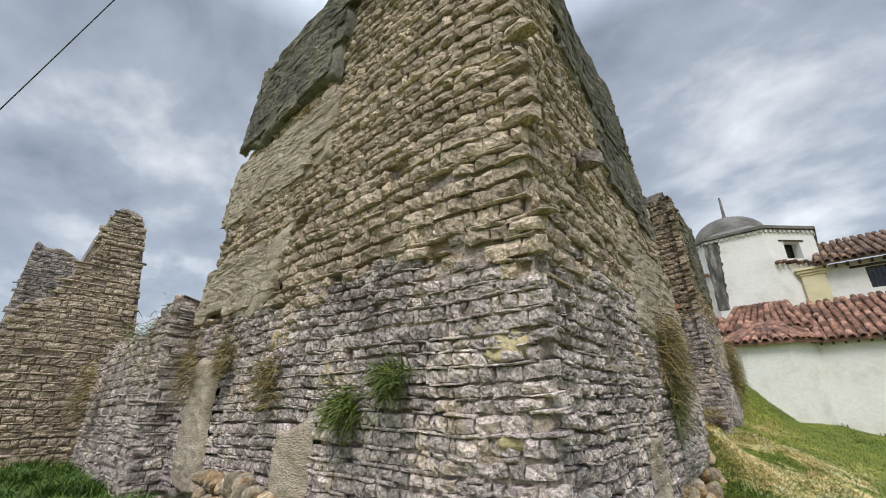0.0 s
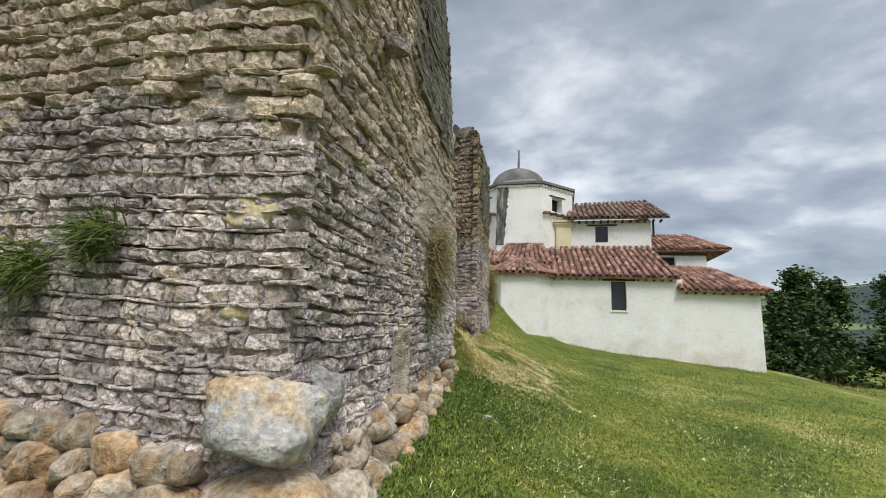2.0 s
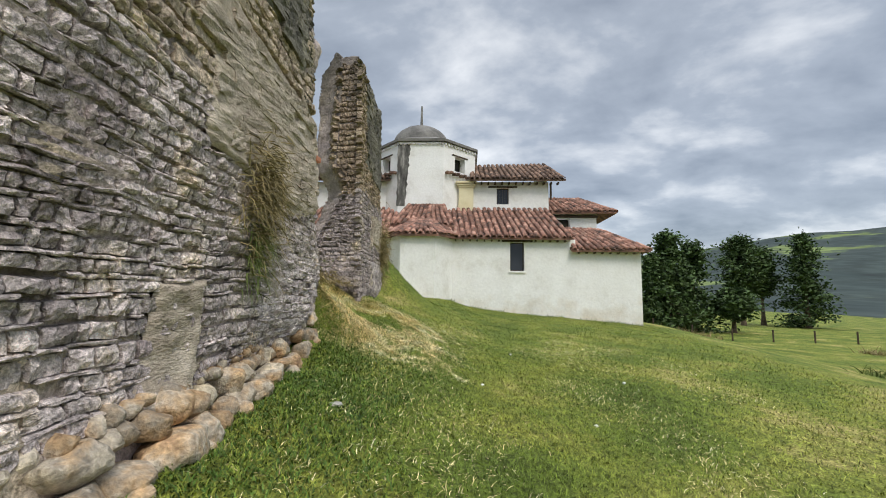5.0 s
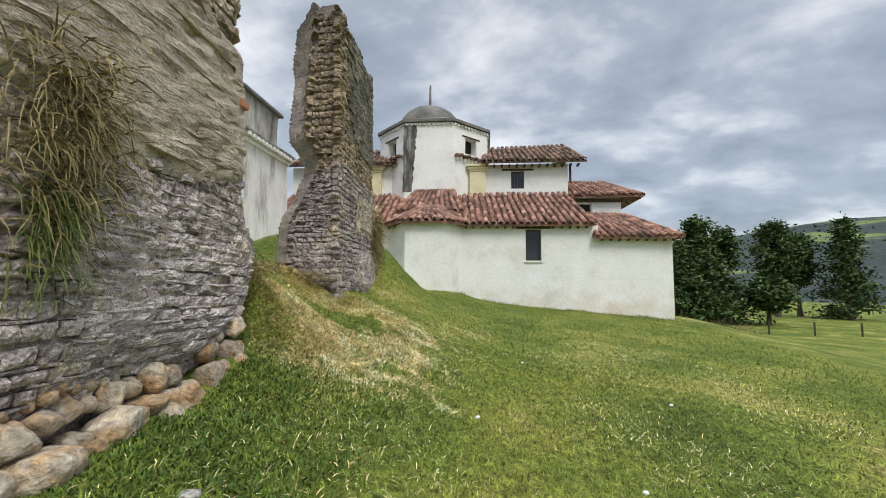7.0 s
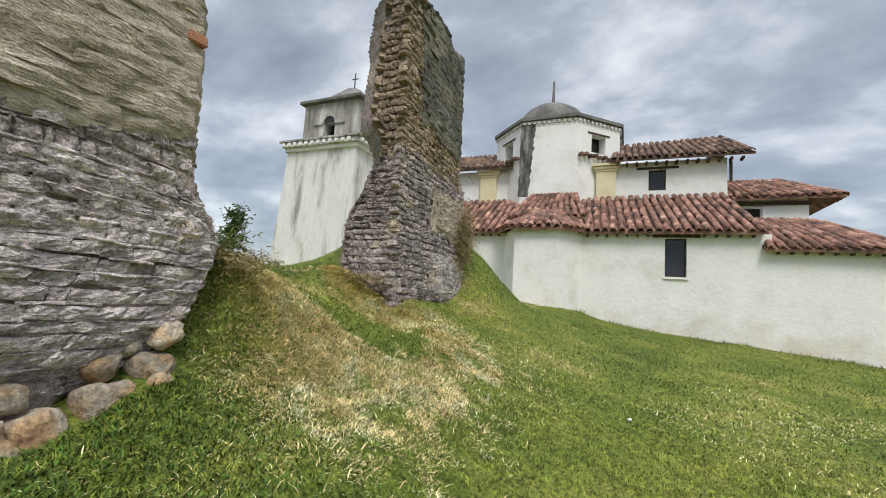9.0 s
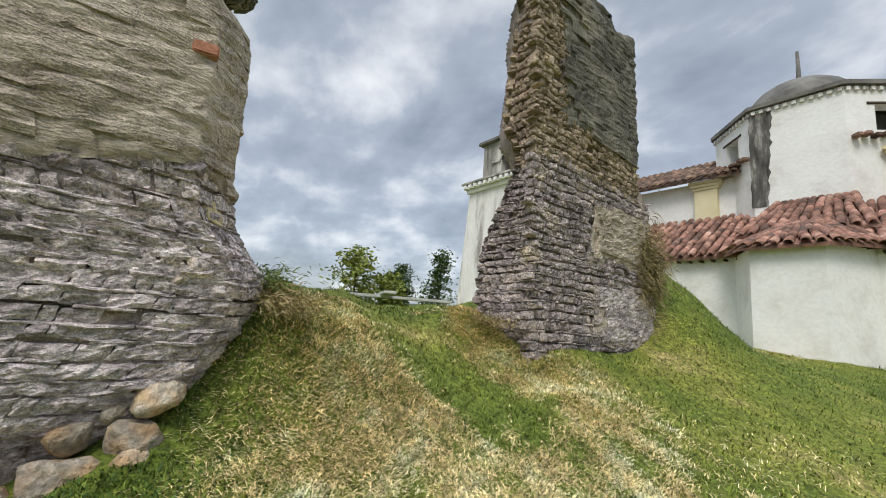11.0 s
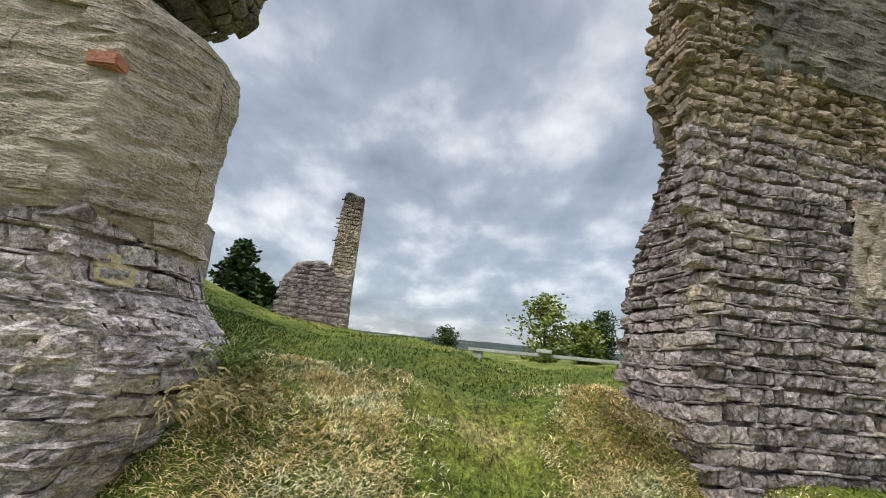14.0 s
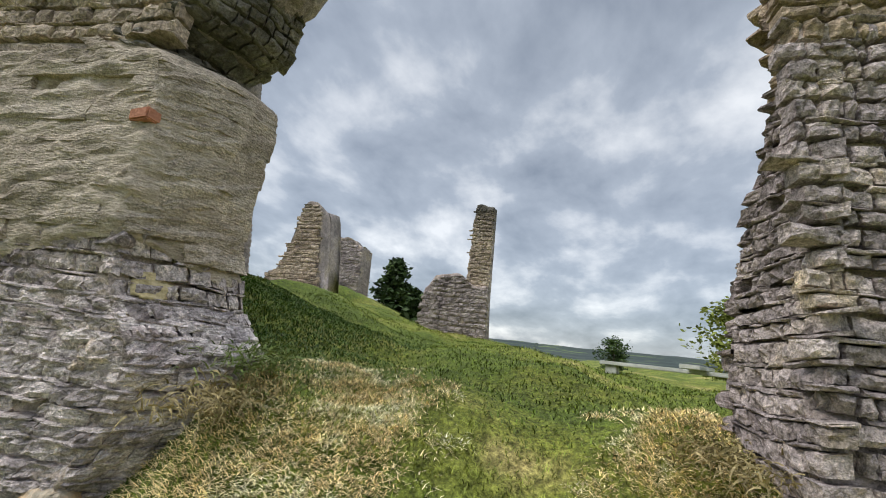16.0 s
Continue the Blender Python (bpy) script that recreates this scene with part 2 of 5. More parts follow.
M["wood"] = surface("dark_wood", [(0.3, (0.035, 0.026, 0.02)), (0.7, (0.11, 0.08, 0.055))], 6, bump=0.4, squash=(4, 4, 0.6))
M["dome"] = surface("dome_render", [(0.3, (0.10, 0.095, 0.09)), (0.7, (0.24, 0.23, 0.21))], 1.4, bump=0.4, bump_scale=9, fine=0.15)
M["board"] = surface("weathered_board", [(0.3, (0.42, 0.43, 0.40)), (0.7, (0.66, 0.67, 0.64))], 3, bump=0.3, fine=0.12)
M["bark"] = surface("bark", [(0.3, (0.06, 0.045, 0.03)), (0.7, (0.16, 0.12, 0.08))], 5, bump=0.8)
M["pine"] = surface("conifer_leaf", [(0.3, (0.026, 0.052, 0.018)), (0.7, (0.085, 0.130, 0.040))], 0.9, rough=0.7, bump=0, vary="island", amount=0.6)
M["willow"] = surface("light_leaf", [(0.3, (0.12, 0.16, 0.03)), (0.7, (0.30, 0.32, 0.08))], 0.9, rough=0.7, bump=0, vary='island', amount=0.45)
M["white_chip"] = surface("white_chip", [(0.3, (0.7, 0.7, 0.68)), (0.7, (0.85, 0.85, 0.83))], 5, bump=0.1, fine=0.05)
M["iron"] = surface("iron", [(0.3, (0.05, 0.05, 0.05)), (0.7, (0.12, 0.11, 0.10))], 8, rough=0.6, bump=0.1, metal=0.6)
glass = bpy.data.materials.new("dark_glass")
glass.use_nodes = True
g = glass.node_tree.nodes["Principled BSDF"]
g.inputs["Base Color"].default_value, g.inputs["Roughness"].default_value = (0.02, 0.025, 0.035, 1), 0.08
M["glass"] = glass
# near-black colour for sheets that stand in for the shade indoors
dark = bpy.data.materials.new("unlit_interior")
dark.use_nodes = True
dark.node_tree.nodes["Principled BSDF"].inputs["Base Color"].default_value = (0.03, 0.028, 0.025, 1)
M["dark"] = dark


# ---- building helpers ----
def mesh_of(name, verts, faces, material, smooth=False):
    me = bpy.data.meshes.new(name)
    me.from_pydata([tuple(v) for v in verts], [], [tuple(f) for f in faces])
    if smooth:
        me.shade_smooth()
    me.materials.append(M[material] if isinstance(material, str) else material)
    return me


def piece(name, data, parent=None, label="", m=None):
    ob = new(name, data)
    if m is not None:
        ob.matrix_basis = m
    if parent is not None:
        ob.parent = parent
    if label:
        ob["label"] = label
    return ob


def part(name, bm, material, parent, label="", smooth=False):
    me = bpy.data.meshes.new(name)
    bm.to_mesh(me)
    bm.free()
    if smooth:
        me.shade_smooth()
    me.materials.append(M[material])
    return piece(name, me, parent, label)


def thing(name, label, category, group="", kind="", at=(0, 0, 0)):
    e = new(name)
    e.location = at
    e.empty_display_size = 0.2
    return tagged(e, label, category, group, kind)


def box(bm, x0, x1, y0, y1, z0, z1, bevel=0.0):
    b = bmesh.ops.create_cube(bm, size=1.0)
    vs = b["verts"]
    for v in vs:
        v.co = Vector((x0 + (v.co.x + 0.5) * (x1 - x0), y0 + (v.co.y + 0.5) * (y1 - y0), z0 + (v.co.z + 0.5) * (z1 - z0)))
    if bevel:
        es = list({e for v in vs for e in v.link_edges})
        bmesh.ops.bevel(bm, geom=es, offset=bevel, segments=2, affect='EDGES')
    return bm


def boxed(name, dims, material, parent, label="", bevel=0.01):
    return part(name, box(bmesh.new(), *dims, bevel), material, parent, label)


def nz(x, y, z, s=1.0):
    return noise.noise(Vector((x * s, y * s, z * s)))


def step(a, b, x):
    t = min(1.0, max(0.0, (x - a) / (b - a)))
    return t * t * (3 - 2 * t)


# ---- ground ----
def ground_z(x, y):
    """Height of the land: a meadow that falls to the south-east, a bank along the ruin, a raised court behind it, far hills."""
    r = math.hypot(x, y - 8)
    xx, yy = max(-14, min(16, x)), max(-9, min(24, y))
    z = 0.75 - 0.075 * xx + 0.05 * (yy - 20)
    z += 0.45 * math.exp(-(max(0, x + 0.1) / 1.7) ** 2) * step(-9, -3, x) if x > -9 else 0
    inside = step(2.0, -1.6, x + 0.3 * max(0, min(yy, 12) - 6.6)) * step(4.1, 5.6, y + 3.0 * max(0, -x - 1.25)) * max(step(0.2, 1.6, y), step(-11.4, -12.6, x) * step(-3.0, -0.8, y)) * step(22, 13, y)
    court = 1.60 + 0.36 * max(0, 5.2 - max(y, -1.2)) * step(-1.4, -4.4, x)
    court -= 0.9 * step(-14, -40, x)
    z += inside * (court - z)
    z -= 0.15 * math.exp(-((y - 7.2) / 0.8) ** 2 - ((x + 0.4) / 1.4) ** 2)
    z -= 0.25 * math.exp(-((y - 8.2) / 0.7) ** 2 - ((x + 0.5) / 0.6) ** 2)
    # hollow at the broken wall's end, trodden path through the gap, small mounds beside it
    z -= 0.50 * math.exp(-((x - 0.3) / 0.75) ** 2 - ((y - 5.55) / 0.85) ** 2)
    z -= 0.25 * math.exp(-((x + 0.9) / 1.1) ** 2 - ((y - 7.1) / 0.75) ** 2)
    z -= 0.22 * math.exp(-((x - 0.1) / 0.7) ** 2 - ((y - 6.5) / 0.6) ** 2)
    z -= 0.22 * math.exp(-((x + 0.3) / 0.3) ** 2 - ((y - 5.2) / 0.3) ** 2)
    z += 0.15 * math.exp(-((x + 1.0) / 0.38) ** 2 - ((y - 5.55) / 0.32) ** 2)
    z += 0.14 * math.exp(-((x + 1.5) / 0.45) ** 2 - ((y - 8.2) / 0.4) ** 2)
    z += 0.20 * math.exp(-((x + 6.0) / 2.5) ** 2 - ((y - 7.0) / 1.8) ** 2)
    z += 0.60 * math.exp(-((x + 13.0) / 4.0) ** 2 - ((y - 5.6) / 1.6) ** 2)
    # mound at the far end of the pier
    z += 1.05 * math.exp(-((x + 1.1) / 1.15) ** 2 - ((y - 13.0) / 1.2) ** 2)
    z += 0.10 * math.exp(-((x + 2.6) / 1.2) ** 2 - ((y - 10.6) / 1.6) ** 2)
    z -= 0.24 * math.exp(-((x + 4.0) / 1.5) ** 2 - ((y - 8.8) / 0.9) ** 2)
    z += 1.3 * math.exp(-((x + 3.8) / 2.2) ** 2 - ((y - 13.2) / 1.6) ** 2)
    # hummocks
    z += (0.18 * nz(x, y, 3.1, 0.55) + 0.07 * nz(x, y, 5.1, 1.4)) * step(0.5, -3, x) + 0.05 * nz(x, y, 0, 0.9) + 0.022 * nz(x, y, 0, 3.0) + 0.06 * nz(x, y, 6, 1.9) * step(1.2, -0.6, x)
    if -4 < x < 7 and -5 < y < 13:
        z += 0.016 * nz(x, y, 2, 6.5) + 0.010 * nz(x, y, 4, 13.0)
    if x > 9 or y > 20:
        z -= 0.05 * min(25.0, max(0, x - 9)) * step(60, 20, r) * 0.7
        z -= 1.6 * step(11, 24, x)
    if r > 90:
        ang = math.atan2(x, y)
        amp = 0.034 + 0.126 * math.exp(-((ang - 0.8) / 0.75) ** 2)
        d = r * (1 + 0.25 * nz(math.sin(ang) * 3, math.cos(ang) * 3, 7.0))
        ridge = step(160, 900, d) * (0.62 + 0.38 * step(700, 1500, d))
        z += min(r, 1300) * amp * ridge * (0.86 + 0.20 * nz(math.sin(ang) * 5, math.cos(ang) * 5, r / 700, 1.0))
        z += 2.0 * nz(x, y, 1, 0.02) * step(90, 160, r)
    return z


def spread(lo, hi, d, far):
    c = list(np.arange(lo, hi + d / 2, d))
    k, s = [], d
    while (k[-1] if k else 0) < far:
        s *= 1.12
        k.append((k[-1] if k else 0) + s)
    return [lo - v for v in reversed(k)] + c + [hi + v for v in k]


gx, gy = spread(-3.0, 5.5, 0.055, 2600), spread(-4.0, 11.0, 0.055, 2600)
gv = [(x, y, ground_z(x, y)) for y in gy for x in gx]
nx_ = len(gx)
gf = [(j * nx_ + i, j * nx_ + i + 1, (j + 1) * nx_ + i + 1, (j + 1) * nx_ + i) for j in range(len(gy) - 1) for i in range(nx_ - 1)]
ground = piece("ground", mesh_of("ground", gv, gf, "grass", True))
tagged(ground, "sloping green meadow with dry yellow patches and far wooded hills", "ground", kind="structure")
hill = surface("hillside", [(0.36, (0.025, 0.038, 0.036)), (0.56, (0.04, 0.055, 0.048)), (0.60, (0.12, 0.16, 0.05)), (0.7, (0.17, 0.21, 0.07))], 0.007, bump=0, bump_scale=0.05, fine=0.5)
ground.data.materials.append(hill)
for p in ground.data.polygons:
    if math.hypot(p.center.x, p.center.y - 8) > 130:
        p.material_index = 1


# ---- the ruin ----
def lump(x, y, z):
    return 0.055 * nz(x, y, z, 1.1) + 0.03 * nz(x, y, z * 1.6, 3.7) + 0.022 * nz(x, y, z * 2.2, 9.0)


def courses(face, u0, u1, z0, z1, keep, height=0.105, length=0.21, proud=0.04, seed=1, beds=True):
    """Worn bricks in courses over a face. face(u, z) gives a point and the way out. Yields (corner grid, quads)."""
    rnd = random.Random(seed)
    z = z0
    while z < z1:
        for bed in ((False, True) if beds else (False,)):
            h = height * (rnd.uniform(0.20, 0.34) if bed else rnd.uniform(0.62, 1.0))
            ln = length * (1.7 if bed else 1.0)
            u = u0 - rnd.random() * ln
            while u < u1:
                w = min(ln * rnd.uniform(0.4, 1.6), u1 + rnd.uniform(-0.03, 0.04) - u)
                if w < 0.03:
                    break
                if u0 < u + w * 0.5 < u1 and keep(u + w / 2, z + h / 2) and rnd.random() > (0.33 if bed else 0.015):
                    yield u, z, w, h, (rnd.uniform(0.5, 0.95) if bed else rnd.uniform(0.15, 0.9)) * proud, rnd.random()
                u += w
            z += h


def brick_mesh(face, u, z, w, h, d, r, gap=1.0):
    """One worn brick: a bulging, ragged front of 4 x 3 points and its four flanks."""
    vs, fs = [], []
    g_ = (0.003 + 0.011 * r) * gap - 0.004 * (1 - gap)
    vg = 0.004 * gap - 0.003 * (1 - gap)
    tilt = (r - 0.5) * 0.03
    for j in range(4):
        for i in range(5):
            a, b = i / 4, j / 3
            uu = u + g_ + a * (w - 2 * g_) + 0.014 * nz(u * 9, a * 4, b * 3 + z * 9)
            zz = z + vg + b * (h - 2 * vg) + tilt * (a - 0.5) + 0.010 * nz(a * 4, z * 9, b * 3 + u * 9) + 0.05 * nz(uu * 0.9, z * 0.5, 7.7) + 0.016 * nz(uu * 3.5, z * 2, 2.2)
            p, n = face(uu, zz)
            edge = (0.55 if i in (0, 4) else 1.0) * (0.6 if j in (0, 3) else 1.0)
            out = d * edge + 0.024 * nz(p.x, p.y, p.z, 12.0) + 0.020 * nz(p.x, p.y, p.z, 31.0)
            vs.append(p + n * out)
    for j in range(3):
        for i in range(4):
            k = j * 5 + i
            fs.append((k, k + 1, k + 6, k + 5))
    rim = [0, 1, 2, 3, 4, 9, 14, 19, 18, 17, 16, 15, 10, 5]
    base = len(vs)
    for k in rim:
        p, n = face(u + w * ((k % 5) / 4), z + h * ((k // 5) / 3))
        vs.append(p - n * 0.09)
    for q in range(14):
        fs.append((rim[(q + 1) % 14], rim[q], base + q, base + (q + 1) % 14))
    return vs, fs


def brickwork(parent, face, u0, u1, z0, z1, keep, material, own=None, height=0.102, length=0.125, proud=0.033, seed=1, limit=300, near=None, beds=True, name="brickwork", gap=1.0):
    vs, fs, made = [], [], 0
    for b in courses(face, u0, u1, z0, z1, keep, height, length, proud, seed, beds):
        v, f = brick_mesh(face, *b, gap)
        if own and made < limit and near(b[0], b[1]):
            LATE.append((v, f, own, parent))
            made += 1
        else:
            k = len(vs)
            vs += v
            fs += [tuple(i + k for i in q) for q in f]
    if vs:
        tagged(piece(name, mesh_of(name, vs, fs, material), parent), kind="stuff")


LATE = []


def slab(name, parent, face, u0, u1, z0, z1, material, thick=0.06, d=0.03, ragged=0.3, seed=0.0, label="", layers=0.11, oval=False, cracks=()):
    """A coat of earth plaster with an uneven outline, standing proud of a face, in weathered horizontal layers."""
    nu, nz_ = max(2, int((u1 - u0) / d)), max(2, int((z1 - z0) / d))
    vs, fs = [], []
    for j in range(nz_ + 1):
        for i in range(nu + 1):
            a, b = i / nu, j / nz_
            u, z = u0 + a * (u1 - u0), z0 + b * (z1 - z0)
            wob_u = ragged * nz(z * 1.3, seed, 0.3) * (1 - 2 * abs(a - 0.5)) ** 0 * (1 if a in (0, 1) else (abs(a - 0.5) * 2) ** 3)
            wob_z = ragged * nz(u * 1.1, seed, 5.3) * (abs(b - 0.5) * 2) ** 3
            p, n = face(u + wob_u, z + wob_z)
            edge = min(a, 1 - a) * (u1 - u0), min(b, 1 - b) * (z1 - z0)
            rim = step(-0.01, 0.05, min(edge))
            if oval:
                rim = step(0.05, 0.45, 1.0 - (2 * a - 1) ** 2 - (2 * b - 1) ** 2 + 0.7 * nz(u * 9, z * 9, seed))
            band = abs(math.sin(math.pi * (z + 0.05 * nz(u, z, seed, 1.2)) / layers))
            groove = -0.013 * max(0, 1 - band * 3.2) * (0.35 + 0.65 * step(-0.2, 0.3, nz(u * 0.8, z * 3, seed + 4, 1.0)))
            crack = -0.05 * max(0, 1 - 26 * abs(nz(u, z * 0.6, seed + 9, 0.9))) * (1 if nz(u, z, seed + 2, 0.7) > 0.05 else 0)
            out = thick * rim + groove + crack + 0.035 * nz(u, z, seed, 1.7) + 0.022 * nz(u, z * 2, seed, 5.0) + 0.016 * nz(u, z * 2, seed, 13.0)
            for cu_, cz0, cz1 in cracks:
                if cz0 < z < cz1:
                    out -= 0.035 * max(0, 1 - abs(u - cu_ - 0.05 * nz(z * 2.0, cu_, 1.0)) / 0.02)
            vs.append(p + n * (out if rim > 0.02 else -0.08))
    for j in range(nz_):
        for i in range(nu):
            k = j * (nu + 1) + i
            fs.append((k, k + 1, k + nu + 2, k + nu + 1))
    return piece(name, mesh_of(name, vs, fs, material, True), parent, label)


def lifted(face, d):
    def out(u, z):
        p, n = face(u, z)
        return p + n * d, n
    return out


def ashlar(parent, face, u0, u1, z0, z1, material, seed, lift_=0.045, height=0.15, length=0.5, proud=0.02, gap=0.0):
    """Large worn blocks with tight joints, as they show through thin earth plaster. The outline is ragged."""
    keep = lambda u, z: (u0 + 0.25 * (0.5 + nz(z * 2.1, seed, 1)) < u < u1 - 0.0 * seed and z > z0 + 0.12 * (0.5 + nz(u * 1.7, seed, 3)) and z < z1 - 0.12 * (0.5 + nz(u * 1.7, seed, 8)))
    brickwork(parent, lifted(face, lift_), u0, u1, z0, z1, keep, material, height=height, length=length, proud=proud, seed=seed, beds=False, name="plaster_coursing", gap=gap)


def shell(name, parent, outline, z0, z1, dz, top, bend, material, label="", spine=(0.6, 0.6)):
    """A mass of earth wall: a closed plan outline carried up from z0, pushed about by bend(x, y, z, s), with a broken top edge."""
    vs, fs = [], []
    n = len(outline)
    rows = int((z1 - z0) / dz) + 1
    for j in range(rows + 1):
        for i, (x, y, nx, ny) in enumerate(outline):
            hi = top(x, y)
            z = z0 + (hi - z0) * j / rows
            ox, oy = bend(x, y, z)
            k = lump(x, y, z) + 0.02 * math.sin(2 * math.pi * z / 0.1 + 2 * nz(x, y, z)) - 0.04
            vs.append((x + ox + nx * k, y + oy + ny * k, z))
    for j in range(rows):
        for i in range(n):
            a, b = j * n + i, j * n + (i + 1) % n
            fs.append((a, b, b + n, a + n))
    # broken top: the rim folds in to a lower spine
    cx, cy = sum(o[0] for o in outline) / n, sum(o[1] for o in outline) / n
    for i in range(n):
        x, y, z = vs[rows * n + i]
        vs.append((x + (cx - x) * spine[0], y + (cy - y) * spine[1], z - 0.12))
    for i in range(n):
        a, b = rows * n + i, rows * n + (i + 1) % n
        fs.append((a, b, b + n, a + n))
    return piece(name, mesh_of(name, vs, fs, material, True), parent, label)


def outline_of(points, fine, coarse, hidden=()):
    """Points along a closed plan, each with the way out. hidden: edges that need little detail."""
    out = []
    for e, (a, b) in enumerate(zip(points, points[1:] + points[:1])):
        a, b = Vector(a), Vector(b)
        ln = (b - a).length
        k = max(1, int(ln / (coarse if e in hidden else fine)))
        nrm = Vector((b.y - a.y, a.x - b.x)) / ln
        for i in range(k):
            p = a.lerp(b, i / k)
            out.append((p.x, p.y, nrm.x, nrm.y))
    return out


# faces of the corner tower
def right_x(y, z):
    return (-0.02 - 0.070 * max(0, y) - 0.062 * max(0, z - 2.6) * step(0, 3, y) - 0.01 * z
            + 0.10 * step(0.9, 0.3, z) * step(2.6, 1.6, y) - 0.16 * step(1.0, 0.5, z) * step(2.2, 3.6, y))


def front_y(x, z):
    return -0.14 + 0.02 * max(0, -x - 4) - 0.10 * step(-0.0, -0.6, x) + 0.03 * max(0, z - 4)


def end_y(z):
    return (4.79 - 0.07 * step(2.0, 2.4, z) + 0.42 * math.exp(-((z - 1.62) / (0.30 if z > 1.62 else 0.78)) ** 2) + 0.14 * step(1.7, 2.2, z)
            - 0.35 * math.exp(-((z - 3.72) / 0.16) ** 2) - 0.25 * step(0.9, 0.5, z))


def face_right(y, z):
    return Vector((right_x(y, z), y, z)), Vector((1, -0.04, 0))


def face_front(u, z):
    x = -u * (1 - 0.034 * max(0, z - 1.5))
    return Vector((x, front_y(x, z), z)), Vector((0, -1, 0))


def face_wrap(u, z):
    """The right face carried round the wall's end: past u = 4.9 it runs along the end."""
    e = end_y(z)
    k = step(4.66, 5.14, u)
    n = Vector((math.cos(k * 0.95), math.sin(k * 0.95), 0))
    if u <= 4.9:
        y = u + (e - 4.9) * step(3.0, 4.9, u)
        p = Vector((right_x(y, z), y, z))
    else:
        d = u - 4.9
        p = Vector((right_x(e, z) - 0.80 * d, e + 0.50 * d - 0.40 * max(0, d - 0.5), z))
    return p - n * 0.025 * math.exp(-((u - 4.9) / 0.2) ** 2), n


tower = thing("ruined_wall", "ruined adobe corner wall with eroded grey and tan bricks on a stone footing", "ruin")
plan = [(-0.02, -0.12), (-0.37, 5.0), (-0.76, 5.22), (-1.08, 5.25), (-1.15, 1.4), (-6.2, 1.4), (-6.35, -0.15), (-0.5, -0.24)]


def tower_bend(x, y, z):
    if y > 4.4 and x > -1.6:
        return right_x(y, z) - right_x(y, 2.0), (end_y(z) - 5.0) * step(4.0, 5.0, y)
    if x > -1.0 and y < 4.6:
        return (right_x(y, z) - right_x(y, 2.0)) * step(-0.9, -0.2, x), (front_y(x, z) - front_y(x, 2)) * step(0.4, -0.1, y)
    return -x * 0.034 * max(0, z - 1.5), (front_y(x, z) - front_y(x, 2)) * step(0.4, -0.1, y)


def tower_top(x, y):
    return 7.15 + 0.35 * nz(x, y, 9.0, 0.9) - 0.3 * step(3.5, 5.0, y) + 0.25 * step(-2, -5, x)


shell("core", tower, outline_of(plan, 0.06, 0.25, (3, 4, 5)), -0.6, 7.2, 0.045, tower_top, tower_bend, "core")
ashlar(tower, face_wrap, 2.3, 5.78, 2.2, 3.6, "plaster_block", 61, 0.045)
brickwork(tower, face_wrap, 3.2, 5.78, 0.58, 1.95, lambda u, z: True, "foot_block", height=0.082, length=0.14, proud=0.030, seed=62, gap=0.35)
ashlar(tower, face_right, 2.2, 4.45, 4.05, 5.2, "dark_block", 63, 0.06)
ashlar(tower, face_right, 0.9, 4.1, 5.25, 7.0, "dark_block", 64, 0.07)
ashlar(tower, face_front, 3.6, 6.3, 2.72, 3.6, "plaster_block", 65, 0.05)
ashlar(tower, face_front, 2.9, 6.4, 4.25, 5.35, "plaster_block", 66, 0.06)
ashlar(tower, face_front, 2.9, 6.35, 5.55, 7.3, "dark_block", 67, 0.14)
# overhanging stub of the broken arch and the dark upper bands
slab("plaster_coat", tower, face_wrap, 2.25, 5.78, 2.18, 3.62, "plaster", 0.03, 0.02, seed=1.0, label="smooth sandy earth plaster", cracks=((4.42, 2.1, 2.95), (3.75, 2.1, 2.6), (5.12, 2.3, 2.9)))
slab("plaster_coat", tower, face_right, 2.2, 4.45, 4.05, 5.2, "dark_plaster", 0.045, seed=3.0, label="lichen-dark plaster")
slab("plaster_coat", tower, face_right, 0.9, 4.1, 5.25, 7.0, "dark_plaster", 0.05, seed=3.6, label="lichen-dark plaster")
slab("plaster_coat", tower, face_front, 3.6, 6.3, 2.72, 3.6, "plaster", 0.035, seed=4.0, label="smooth sandy earth plaster")
slab("plaster_coat", tower, face_front, 2.9, 6.4, 4.25, 5.35, "plaster", 0.04, seed=5.0, label="smooth sandy earth plaster")
slab("plaster_coat", tower, face_front, 2.9, 6.35, 5.55, 7.3, "dark_plaster", 0.12, seed=6.0, label="lichen-dark plaster")
slab("plaster_coat", tower, face_front, 2.35, 2.95, 0.55, 1.35, "plaster", 0.06, seed=7.0)
slab("plaster_coat", tower, face_front, 4.6, 5.5, 0.5, 2.1, "plaster", 0.10, seed=8.0)
slab("plaster_coat", tower, face_right, 1.75, 2.3, 0.55, 1.35, "plaster", 0.03, seed=9.0)
for u, z, su, sz in ((0.25, 1.87, 0.15, 0.11), (0.27, 1.34, 0.10, 0.08), (2.2, 1.8, 0.13, 0.16), (3.3, 2.2, 0.12, 0.14)):
    slab("clay_patch", tower, face_front, u - su, u + su, z - sz, z + sz, "yellow_clay", 0.006, 0.022, 0.1, u, "bare yellow clay", 0.3, True)


def bare_right(y, z):
    return not ((2.3 < y < 5.2 and 2.25 < z < 3.6) or (2.3 < y and 4.1 < z < 5.1) or (y > 1.0 and z > 5.3))


